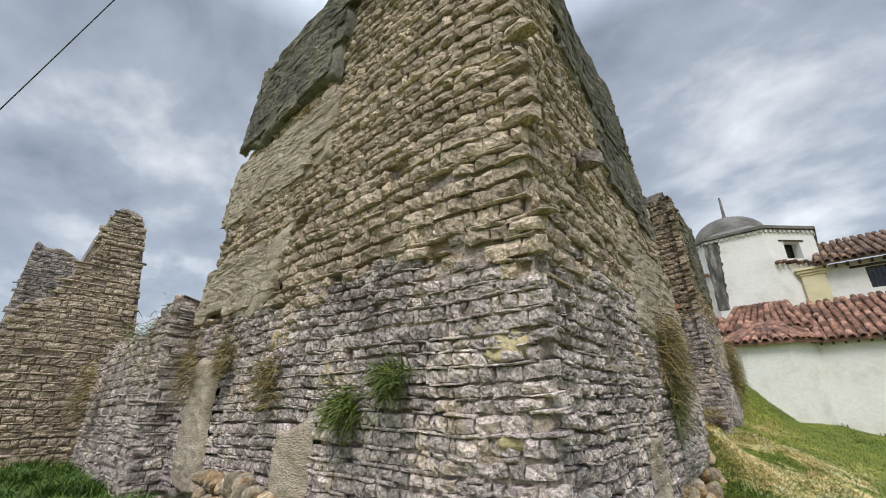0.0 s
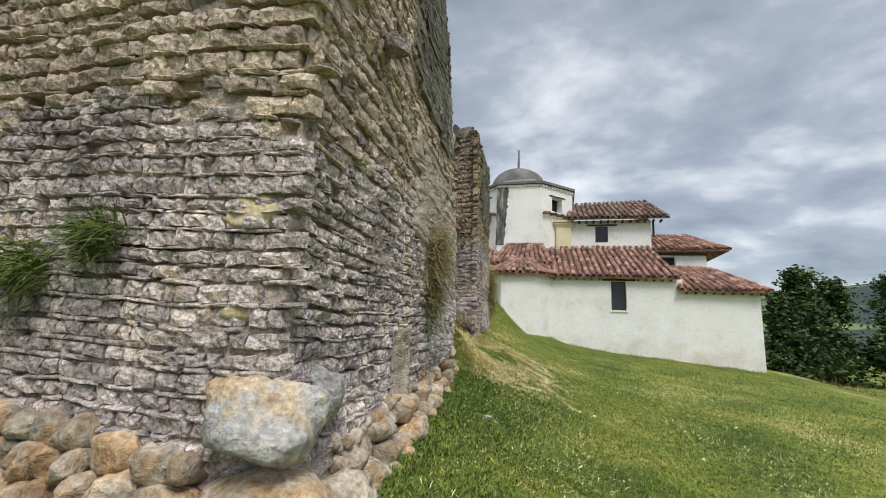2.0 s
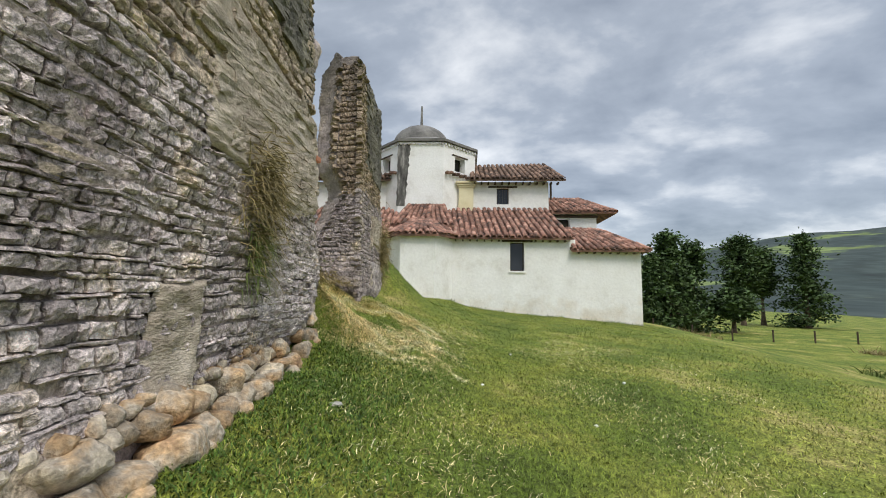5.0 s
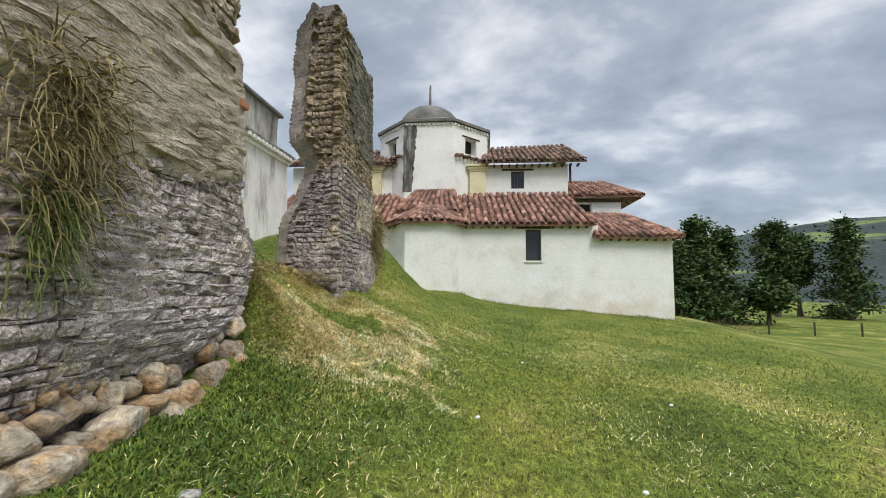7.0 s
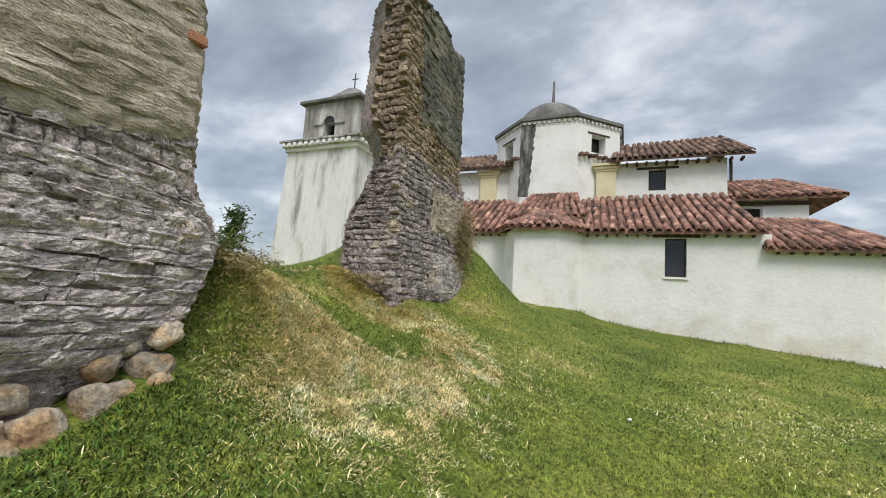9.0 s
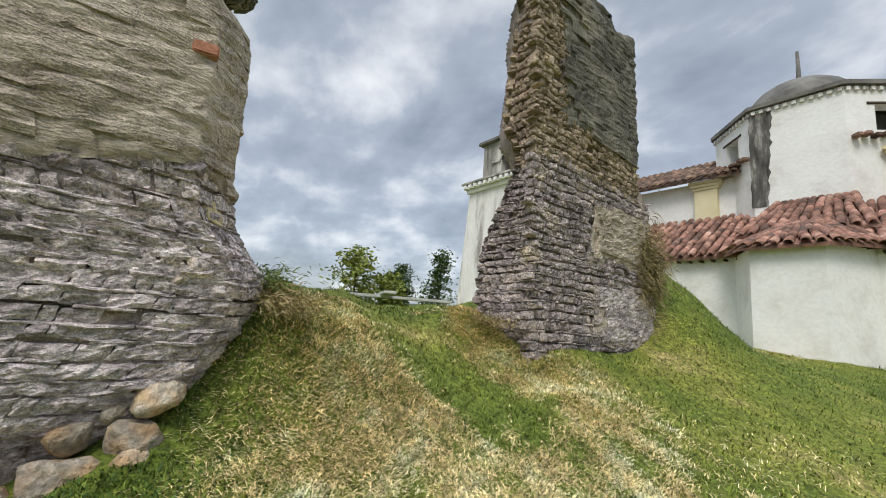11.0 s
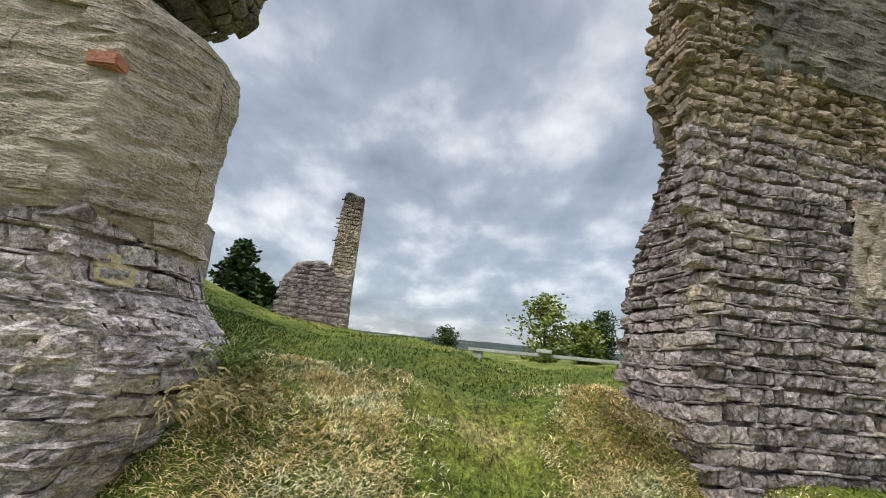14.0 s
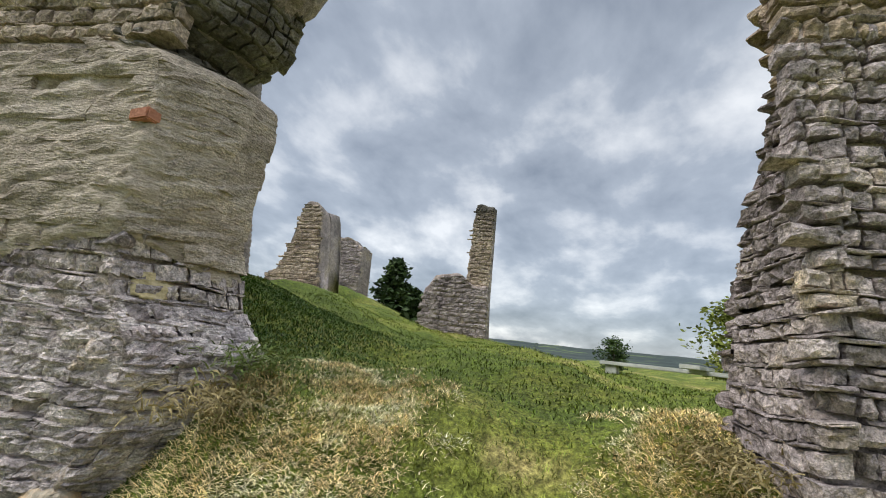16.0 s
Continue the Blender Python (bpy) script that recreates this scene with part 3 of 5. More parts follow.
def bare_front(u, z):
    return not ((3.7 < u < 6.1 and 2.8 < z < 3.55) or (3.0 < u < 5.9 and 4.3 < z < 5.3) or (u > 3.0 and z > 5.6) or (4.65 < u < 5.45 and 0.5 < z < 2.0))


tone = lambda a, z: 2.55 + 0.8 * nz(a, z, 2.0, 0.7) + 0.35 * nz(a, z * 3, 4.0, 2.6)
brickwork(tower, face_right, -0.05, 3.5, 0.55, 3.5, lambda y, z: bare_right(y, z) and z < tone(y, z), "grey_brick", "grey_brick_own", seed=11, near=lambda y, z: y < 2.2 and z < 2.2)
brickwork(tower, face_right, -0.05, 4.8, 1.8, 6.9, lambda y, z: bare_right(y, z) and z >= tone(y, z), "tan_brick", seed=12, height=0.13, length=0.19, proud=0.05)
brickwork(tower, face_front, 0.03, 6.2, 0.5, 3.5, lambda u, z: bare_front(u, z) and z < tone(u, z), "grey_brick", seed=13)
brickwork(tower, face_front, 0.03, 6.1, 1.8, 6.95, lambda u, z: bare_front(u, z) and z >= tone(u, z), "tan_brick", seed=14, height=0.13, length=0.19, proud=0.055)


def rock(seed, sx, sy, sz, rough=0.30, level=2, boxy=3.6):
    bm = bmesh.new()
    bmesh.ops.create_icosphere(bm, subdivisions=level, radius=1)
    rnd = random.Random(seed * 13.7)
    facets = [Vector((rnd.gauss(0, 1), rnd.gauss(0, 1), rnd.gauss(0, 1))).normalized() for _ in range(11)]
    for v in bm.verts:
        c = v.co.copy()
        k = 1 + rough * noise.noise(c * 1.1 + Vector((seed * 7.3, 0, 0))) + rough * 0.4 * noise.noise(c * 2.7 + Vector((0, seed * 3.1, 0)))
        p = boxy
        q = (abs(c.x) ** p + abs(c.y) ** p + abs(c.z) ** p) ** (-1 / p)
        c = c * (0.25 + 0.75 * q) * k
        for k in range(11):
            cut = facets[k]
            over = c.dot(cut) - (0.74 + 0.02 * k)
            if over > 0:
                c -= cut * over * 0.85
        c *= 1 + 0.07 * noise.noise(c * 4 + Vector((seed, 0, 0))) + 0.035 * noise.noise(c * 11)
        v.co = Vector((c.x * sx, c.y * sy, c.z * sz)) * 1.04
    return bm


def stone(name, seed, at, size, material, label, turn=0.0, group="footing stones", level=3):
    bm = rock(seed, *size, level=level)
    me = bpy.data.meshes.new(name)
    bm.to_mesh(me)
    bm.free()
    me.shade_smooth()
    me.materials.append(M[material])
    ob = new(name, me)
    ob.matrix_basis = pose(*at, 0, 0, turn)
    return tagged(ob, label, "stone", group)


# lump of the arch that juts out over the gap
def blob_row(parent, name, centres, material):
    for k, (c, s) in enumerate(centres):
        bm = rock(30 + k, *s, rough=0.35, level=4)
        for v in bm.verts:
            v.co += Vector(c)
            v.co += Vector((0.05 * nz(*v.co, 4.0), 0.05 * nz(v.co.y, v.co.z, v.co.x, 4.0), 0.03 * math.sin(v.co.z * 55)))
        part(name, bm, material, parent, smooth=True)


blob_row(tower, "arch_stub", [((-1.0, 4.95, 4.70), (0.34, 0.48, 0.46)), ((-1.1, 4.5, 5.6), (0.35, 0.45, 0.7)), ((-1.15, 4.3, 6.3), (0.35, 0.4, 0.6))], "core")

blob_row(tower, "embedded_stone", [((0.03, 0.93, 3.66), (0.10, 0.11, 0.09)), ((-5.25, -0.20, 4.02), (0.10, 0.10, 0.09)), ((-0.44, 4.80, 2.25), (0.08, 0.13, 0.06)), ((-0.56, 4.90, 2.30), (0.09, 0.09, 0.08)), ((-0.50, 4.86, 2.44), (0.08, 0.08, 0.05))], "pier_brick")

# ---- the pier across the gap ----
pier = thing("ruined_pier", "tall eroded adobe pier with layered bricks and dark plaster", "ruin")


def pier_right(y, z):
    return -0.72 - 0.06 * (y - 8.4) - 0.05 * max(0, z - 1.5) + 0.02 * z


def pier_front(x, z):
    return 8.38 + 0.09 * max(0, z - 1.6) + 0.14 * step(1.5, 1.05, z)


def pier_left(z):
    return -1.62 + 0.26 * step(2.4, 3.1, z) - 0.12 * step(3.9, 4.3, z) + 0.22 * math.exp(-((z - 3.6) / 0.4) ** 2) + 0.34 * step(1.8, 1.15, z)


def pier_far(z):
    return 12.0 - 0.2 * max(0, z - 1.4) - 0.7 * step(5.8, 6.9, z)


def pier_bend(x, y, z):
    ox = (pier_right(y, z) - pier_right(y, 1.5)) if x > -1.0 else (pier_left(z) + 1.5) * step(-0.8, -1.4, x)
    oy = (pier_front(x, z) - 8.38) * step(9.4, 8.4, y) + (pier_far(z) - 12.0) * step(10.6, 12, y)
    return ox, oy


def pier_top(x, y):
    return 6.75 + 0.22 * nz(x, y, 2.0, 1.6) + 0.5 * math.exp(-((y - 8.6) / 0.25) ** 2) * (1 if x < -0.9 else 0.4) + 0.25 * math.exp(-((y - 10.4) / 0.6) ** 2) - 0.45 * step(11, 12, y)


pier_plan = [(-0.72, 8.38), (-0.93, 12.0), (-2.0, 12.1), (-2.1, 9.0), (-1.5, 8.4)]
shell("core", pier, outline_of(pier_plan, 0.055, 0.2, (1, 2)), 0.3, 6.8, 0.045, pier_top, pier_bend, "core")


def face_pier_r(y, z):
    return Vector((pier_right(y, z), y, z)), Vector((1, 0, 0))


def face_pier_f(u, z):
    r = pier_right(8.4, z)
    x = r - 0.02 - u * (r - pier_left(z) - 0.06) / 0.78
    return Vector((x, pier_front(x, z), z)), Vector((0, -1, 0))


def face_pier_l(u, z):
    return Vector((pier_left(z) - 0.45 * u / 0.8 - 0.02, pier_front(-1.5, z) + u, z)), Vector((-0.8, -0.6, 0))


slab("plaster_coat", pier, face_pier_r, 9.75, 11.6, 2.45, 3.35, "plaster", 0.02, seed=21.0, label="sandy earth plaster")
slab("plaster_coat", pier, face_pier_r, 9.1, 11.25, 4.25, 6.55, "dark_plaster", 0.04, seed=22.0, label="lichen-dark plaster")
slab("plaster_coat", pier, face_pier_r, 9.9, 11.7, 1.25, 2.1, "plaster", 0.0, seed=23.0)
ashlar(pier, face_pier_r, 9.75, 11.6, 2.45, 3.35, "plaster_block", 68, 0.035, 0.12, 0.3)
ashlar(pier, face_pier_r, 9.1, 11.25, 4.25, 6.55, "dark_block", 69, 0.055)
ashlar(pier, face_pier_r, 9.9, 11.75, 1.2, 2.1, "foot_block", 70, 0.02, 0.11, 0.25)
bare_pier = lambda y, z: not ((9.8 < y < 11.55 and 2.5 < z < 3.3) or (y > 9.2 and 4.3 < z))
brickwork(pier, face_pier_r, 8.4, 11.75, 0.85, 3.6, lambda y, z: bare_pier(y, z), "pier_brick", seed=21)
brickwork(pier, face_pier_r, 8.45, 11.3, 3.6, 6.6, bare_pier, "brown_brick", seed=22, proud=0.05)
brickwork(pier, face_pier_f, 0.0, 0.78, 0.85, 3.5, lambda u, z: True, "pier_brick", seed=23, proud=0.030)
brickwork(pier, face_pier_f, 0.0, 0.72, 3.5, 6.7, lambda u, z: True, "brown_brick", seed=24, height=0.13, proud=0.06)
brickwork(pier, face_pier_l, 0.0, 0.8, 0.85, 3.5, lambda u, z: True, "pier_brick", seed=25)
brickwork(pier, face_pier_l, 0.0, 0.8, 3.5, 6.7, lambda u, z: True, "brown_brick", seed=26, proud=0.055)

# end of the corner wall, facing the gap
brickwork(tower, face_wrap, 3.4, 5.78, 1.55, 2.5, lambda u, z: z < 2.25, "grey_brick", seed=31, proud=0.03, height=0.1)
brickwork(tower, face_wrap, 4.7, 5.78, 3.55, 6.6, lambda u, z: True, "dark_block", seed=32, proud=0.05)
slab("clay_patch", tower, face_wrap, 4.94, 5.24, 1.92, 2.08, "yellow_clay", 0.014, 0.02, 0.1, 4.0, "bare yellow clay", 0.3, True)


# ---- other ruins ----
def small_ruin(name, label, x0, x1, y0, y1, z0, top, lean=0.0, taper=0.1, seed=0, material="tan_brick"):
    ru = thing(name, label, "ruin")
    cx, cy = (x0 + x1) / 2, (y0 + y1) / 2
    zt = max(top(x0 + (x1 - x0) * i / 8, y0 + (y1 - y0) * j / 8) for i in range(9) for j in range(9))
    pl = [(x1, y0), (x1, y1), (x0, y1), (x0, y0)]

    def bend(x, y, z):
        k = (z - z0) / max(0.1, zt - z0)
        return (cx - x) * taper * k, (cy - y) * taper * k + lean * (z - z0)

    shell("core", ru, outline_of(pl, 0.12, 0.3), z0, zt, 0.08, top, bend, "core", spine=(1.0, 0.0) if y1 - y0 > x1 - x0 else (0.0, 1.0))

    def f_right(y, z):
        bx, by = bend(x1, y, z)
        return Vector((x1 + bx, y + by, z)), Vector((1, 0, 0))

    def f_front(u, z):
        bx, by = bend(x0 + u, y0, z)
        return Vector((x0 + u + bx, y0 + by, z)), Vector((0, -1, 0))

    brickwork(ru, f_right, y0, y1, z0 + 0.2, zt, lambda y, z: z < top(x1, y) - 0.1, material, height=0.14, length=0.22, proud=0.045, seed=seed)
    brickwork(ru, f_front, 0, x1 - x0, z0 + 0.2, zt, lambda u, z: z < top(x0 + u, y0) - 0.1, material, height=0.14, length=0.22, proud=0.045, seed=seed + 1)
    return ru


small_ruin("ruined_wall", "broken stretch of eroded adobe wall on the west side", -12.6, -11.0, -3.2, 0.05, -0.3,
           lambda x, y: 2.2 + 4.1 * math.exp(-((y + 0.72) / 0.70) ** 4) + 1.6 * math.exp(-((y + 1.8) / 0.42) ** 4) + 0.25 * nz(x, y, 1, 2.0), taper=0.05, seed=41)
small_ruin("ruined_wall", "low broken adobe wall with grass on its crest", -10.6, -6.2, -0.55, 0.7, -0.3,
           lambda x, y: 2.75 + 0.45 * step(-7.4, -6.4, x) + 0.2 * nz(x, y, 4, 2.0), taper=0.0, seed=43, material="grey_brick")
small_ruin("ruined_column", "tall slender leaning remnant of adobe wall", -13.7, -12.9, 4.55, 5.45, 1.9, lambda x, y: 7.0 + 0.1 * nz(x, y, 1, 3.0), lean=0.02, taper=0.25, seed=45)
small_ruin("ruined_wall", "dark lumpy adobe stump at the foot of a column", -13.9, -12.75, 3.1, 5.5, 1.9, lambda x, y: 4.35 - 0.45 * step(4.3, 5.2, y) - 0.5 * step(3.5, 3.1, y) + 0.15 * nz(x, y, 1, 2.5), taper=0.10, seed=47, material="pier_brick")
small_ruin("ruined_wall", "rounded tan adobe wall fragment on the grassy rise", -16.8, -15.5, -2.2, -0.65, 3.0, lambda x, y: 6.2 - 0.35 * step(-1.5, -0.7, y) + 0.2 * nz(x, y, 6, 2.0), taper=0.12, seed=51, material="pier_brick")

# ---- the church ----
church = thing("church", "whitewashed colonial church with clay tile roofs and a small dome", "church", at=(0, 20, 0))
church_at = Matrix.Translation((0, -20, 0))


def cpart(name, bm, material, label="", smooth=False, parent=None):
    bm.transform(church_at)
    return part(name, bm, material, parent or church, label, smooth)


def prism(points, z0, z1):
    bm = bmesh.new()
    a = [bm.verts.new((x, y, z0)) for x, y in points]
    b = [bm.verts.new((x, y, z1)) for x, y in points]
    n = len(points)
    bm.faces.new(list(reversed(a)))
    bm.faces.new(b)
    for i in range(n):
        bm.faces.new((a[i], a[(i + 1) % n], b[(i + 1) % n], b[i]))
    return bm


def pierced(x0, x1, y0, y1, z0, z1, holes):
    """A wall along x with holes (x0, x1, z0, z1) right through it."""
    xs = sorted({x0, x1, *[h[0] for h in holes], *[h[1] for h in holes]})
    zs = sorted({z0, z1, *[h[2] for h in holes], *[h[3] for h in holes]})
    bm = bmesh.new()
    for a, b in zip(xs, xs[1:]):
        for c, d in zip(zs, zs[1:]):
            if not any(h[0] < (a + b) / 2 < h[1] and h[2] < (c + d) / 2 < h[3] for h in holes):
                box(bm, a, b, y0, y1, c, d)
    bmesh.ops.remove_doubles(bm, verts=bm.verts, dist=0.0005)
    seen = {}
    for f in bm.faces:
        seen.setdefault(tuple(round(v, 3) for v in f.calc_center_median()), []).append(f)
    bmesh.ops.delete(bm, geom=[f for fs in seen.values() if len(fs) > 1 for f in fs], context='FACES')
    return bm


def tile_shape(length, width):
    """A half-round clay tile lying along y, wider at its lower end (y = 0)."""
    vs, fs = [], []
    for j, (y, k) in enumerate(((0, 1.0), (length, 0.82))):
        for side in (1.0, 0.84):
            for i in range(7):
                a = math.pi * i / 6
                vs.append((-math.cos(a) * width / 2 * k * side, y, math.sin(a) * width * 0.42 * k * side))
    for i in range(6):
        fs += [(i, i + 1, i + 15, i + 14), (i + 8, i + 7, i + 21, i + 22), (i + 1, i, i + 7, i + 8)]
    return vs, fs


TILE_V, TILE_F = tile_shape(0.50, 0.25)
tile_mesh = mesh_of("tile", TILE_V, TILE_F, "tile_own", True)
LATE_TILES = []


def roof_plane(parent, e0, e1, t0, t1, material="tile", own=0, seed=0, pitch=0.31, rise=None, deck="wood"):
    """Tiles in columns from an eave line e0-e1 up to a top line t0-t1, over a board deck."""
    rnd = random.Random(seed)
    e0, e1, t0, t1 = (Vector(v) for v in (e0, e1, t0, t1))
    bm = bmesh.new()
    low_ = Vector((0, 0, -0.10))
    q = [bm.verts.new(v) for v in (e0, e1, t1, t0)] + [bm.verts.new(v + low_) for v in (e0, e1, t1, t0)]
    for f in ((0, 1, 2, 3), (7, 6, 5, 4), (0, 4, 5, 1), (1, 5, 6, 2), (2, 6, 7, 3), (3, 7, 4, 0)):
        try:
            bm.faces.new([q[i] for i in f])
        except ValueError:
            pass
    bmesh.ops.remove_doubles(bm, verts=bm.verts, dist=0.001)
    cpart("deck", bm, material, parent=parent)
    along = (e1 - e0).normalized()
    cols = max(1, round((e1 - e0).length / pitch))
    vs, fs = [], []
    up_all = ((t0 + t1) - (e0 + e1)) / 2
    nrm = along.cross(up_all).normalized()
    if nrm.z < 0:
        nrm = -nrm
    for c in range(cols):
        a = (c + 0.5) / cols
        lo, hi = e0.lerp(e1, a), t0.lerp(t1, a)
        run = hi - lo
        ln = run.length
        if ln < 0.2:
            continue
        up = run / ln
        side = up.cross(nrm).normalized()
        nn = side.cross(up)
        rows = max(1, round(ln / 0.40))
        for r_ in range(rows):
            start = lo + up * (r_ * ln / rows - 0.05)
            jitter = rnd.uniform(-0.025, 0.025)
            lift_ = 0.045 + rnd.uniform(-0.012, 0.016)
            lift_ += (rise(a, r_ / rows) if rise else 0)
            tw = rnd.uniform(-0.05, 0.05)
            s2 = (side + up * tw).normalized()
            u2 = (up - side * tw + nn * 0.07).normalized()
            n2 = s2.cross(u2)
            m = Matrix(((s2.x, u2.x, n2.x, 0), (s2.y, u2.y, n2.y, 0), (s2.z, u2.z, n2.z, 0), (0, 0, 0, 1)))
            m.translation = start + side * jitter + nn * lift_
            if own > 0 and rnd.random() < 0.999:
                LATE_TILES.append((church_at @ m, parent))
                own -= 1
            else:
                k = len(vs)
                vs += [church_at @ m @ Vector(v) for v in TILE_V]
                fs += [tuple(i + k for i in f) for f in TILE_F]
    if vs:
        tagged(piece("tiling", mesh_of("tiling", vs, fs, material, True), parent), kind="stuff")


def window(x0, x1, z0, z1, y, depth=0.28, lintel=0.35, bars=0, sill=True):
    w = piece("window", None, church, "dark timber window with a deep reveal")
    f = 0.05
    for d in ((x0, x1, z0, z0 + f), (x0, x1, z1 - f, z1), (x0, x0 + f, z0 + f, z1 - f), (x1 - f, x1, z0 + f, z1 - f)):
        cpart("frame", box(bmesh.new(), d[0], d[1], y + depth, y + depth + 0.06, d[2], d[3], 0.006), "wood", parent=w)
    cpart("pane", box(bmesh.new(), x0 + f, x1 - f, y + depth + 0.02, y + depth + 0.035, z0 + f, z1 - f), "glass", parent=w)
    for k in range(bars):
        x = x0 + f + (x1 - x0 - 2 * f) * (k + 1) / (bars + 1)
        cpart("bar", box(bmesh.new(), x - 0.012, x + 0.012, y + depth - 0.02, y + depth + 0.004, z0 + f, z1 - f), "iron", parent=w)
    if lintel:
        cpart("lintel", box(bmesh.new(), x0 - lintel, x1 + lintel, y - 0.05, y + 0.2, z1 + 0.003, z1 + 0.10, 0.012), "wood", "dark wooden lintel", parent=w)
    if sill:
        cpart("sill", box(bmesh.new(), x0 - 0.06, x1 + 0.06, y - 0.06, y + depth, z0 - 0.09, z0 - 0.004, 0.012), "white", "pale plaster sill", parent=w)
    cpart("backing", box(bmesh.new(), x0 - 0.05, x1 + 0.05, y + depth + 0.3, y + depth + 0.34, z0 - 0.05, z1 + 0.05), "dark", parent=w)


# aisle wall with its low window, the wing beyond it, and the canted bay
cpart("wall", pierced(-9.0, 7.0, 20.16, 20.66, -0.6, 4.12, [(3.8, 4.5, 2.52, 3.97)]), "white")
window(3.8, 4.5, 2.52, 3.97, 20.16, lintel=0.42)
cpart("wall", prism([(7.0, 20.16), (10.2, 20.30), (10.2, 24.6), (7.0, 24.6)], -2.0, 3.55), "white")
cpart("bay", prism([(-2.3, 20.155), (-1.5, 18.75), (0.15, 18.75), (0.92, 20.155)], -0.4, 4.1), "white", "rounded whitewashed buttress bay")
main_roof = piece("roof", None, church, "faded red clay barrel-tile roof")
roof_plane(main_roof, (-4.0, 19.86, 4.16), (6.85, 19.86, 4.16), (-4.0, 23.3, 6.25), (6.25, 23.3, 6.25), own=300, seed=3, rise=None)
roof_plane(main_roof, (-9.0, 19.86, 4.16), (-4.0, 19.86, 4.16), (-9.0, 23.3, 6.25), (-4.0, 23.3, 6.25), seed=4)
bay_roof = piece("roof", None, church, "small hipped tile roof over the bay")
roof_plane(bay_roof, (-1.7, 18.5, 4.10), (0.3, 18.5, 4.10), (-0.85, 20.6, 5.05), (-0.55, 20.6, 5.05), seed=5)
roof_plane(bay_roof, (0.3, 18.5, 4.10), (1.15, 19.9, 4.16), (-0.55, 20.6, 5.05), (-0.2, 21.4, 5.35), seed=6)
roof_plane(bay_roof, (-2.55, 19.9, 4.16), (-1.7, 18.5, 4.10), (-1.2, 21.4, 5.35), (-0.85, 20.6, 5.05), seed=7)
roof_plane(bay_roof, (-2.4, 20.6, 4.90), (1.0, 20.6, 4.90), (-1.6, 23.2, 6.72), (0.2, 23.2, 6.72), seed=8)
wing_roof = piece("roof", None, church, "low hipped clay tile roof over the wing")
roof_plane(wing_roof, (6.75, 19.86, 3.58), (10.55, 19.95, 3.62), (6.6, 22.3, 5.0), (8.9, 22.3, 4.9), seed=9)
roof_plane(wing_roof, (10.55, 19.95, 3.62), (10.65, 24.8, 3.7), (8.9, 22.3, 4.9), (8.9, 24.6, 4.9), seed=10)
# rafters' ends under the eaves
for k in range(30):
    x = -4.0 + k * 0.36
    cpart("rafter_end", box(bmesh.new(), x, x + 0.07, 19.92, 20.156, 3.98, 4.05), "wood", parent=main_roof)
for k in range(9):
    x = 7.1 + k * 0.38
    cpart("rafter_end", box(bmesh.new(), x, x + 0.07, 19.95, 20.16, 3.42, 3.49), "wood", parent=wing_roof)

# nave
cpart("wall", pierced(-9.0, 6.35, 23.4, 23.9, 4.0, 7.95, [(3.35, 4.05, 6.62, 7.6)]), "white")
window(3.35, 4.05, 6.62, 7.6, 23.4, depth=0.2, lintel=0.5, bars=3, sill=False)
cpart("wall", box(bmesh.new(), 5.85, 6.35, 23.905, 28.0, 4.0, 8.6), "white")
nave_roof = piece("roof", None, church, "weathered brown clay tile roof of the nave")
roof_plane(nave_roof, (1.75, 22.9, 7.98), (7.25, 22.9, 7.98), (1.75, 26.2, 9.75), (6.7, 26.2, 9.85), "old_tile", seed=11)
roof_plane(nave_roof, (-9.0, 22.9, 7.98), (-2.9, 22.9, 7.98), (-9.0, 26.2, 9.75), (-2.9, 26.2, 9.75), "old_tile", seed=12)
for k in range(13):
    x = 2.0 + k * 0.40
    cpart("rafter_end", box(bmesh.new(), x, x + 0.09, 22.98, 23.396, 7.76, 7.86), "wood", parent=nave_roof)
cpart("brace", prism([(6.42, 23.3), (6.52, 23.3), (6.52, 23.42), (6.42, 23.42)], 6.9, 7.9), "wood", parent=nave_roof)
for x in (1.0, -4.75):
    pil = piece("pilaster", None, church, "cream painted pilaster with a moulded cap")
    cpart("shaft", box(bmesh.new(), x + 0.12, x + 0.98, 23.18, 23.395, 5.5, 7.55, 0.01), "cream", parent=pil)
    for i, (o, z) in enumerate(((0.0, 7.553), (-0.06, 7.67), (-0.12, 7.80))):
        cpart("cap", box(bmesh.new(), x + 0.06 + o, x + 1.04 - o, 23.14 + o, 23.395, z, z + 0.115, 0.012), "cream", parent=pil)
# sacristy block
cpart("wall", pierced(6.36, 9.3, 24.2, 24.6, 4.0, 6.3, [(6.9, 7.75, 4.9, 5.95)]), "white")
cpart("wall", box(bmesh.new(), 8.9, 9.3, 24.605, 28.0, 4.0, 6.3), "white")
cpart("opening_shade", box(bmesh.new(), 6.8, 7.85, 24.9, 24.95, 4.8, 6.1), "dark", "dark panel for the shade in the open loft")
cpart("beam", box(bmesh.new(), 6.4, 9.35, 24.05, 24.195, 6.0, 6.14, 0.01), "wood")
far_roof = piece("roof", None, church, "red clay tile roof of the far sacristy")
roof_plane(far_roof, (6.4, 23.8, 6.25), (10.35, 23.8, 6.3), (6.4, 26.2, 7.55), (8.9, 26.2, 7.55), seed=13)
roof_plane(far_roof, (10.35, 23.8, 6.3), (10.35, 28.4, 6.3), (8.9, 26.2, 7.55), (8.9, 28.2, 7.55), seed=14)


# octagonal lantern and dome
lantern = piece("lantern", None, church, "octagonal whitewashed lantern under a grey dome")
OC = Vector((-1.05, 25.68))
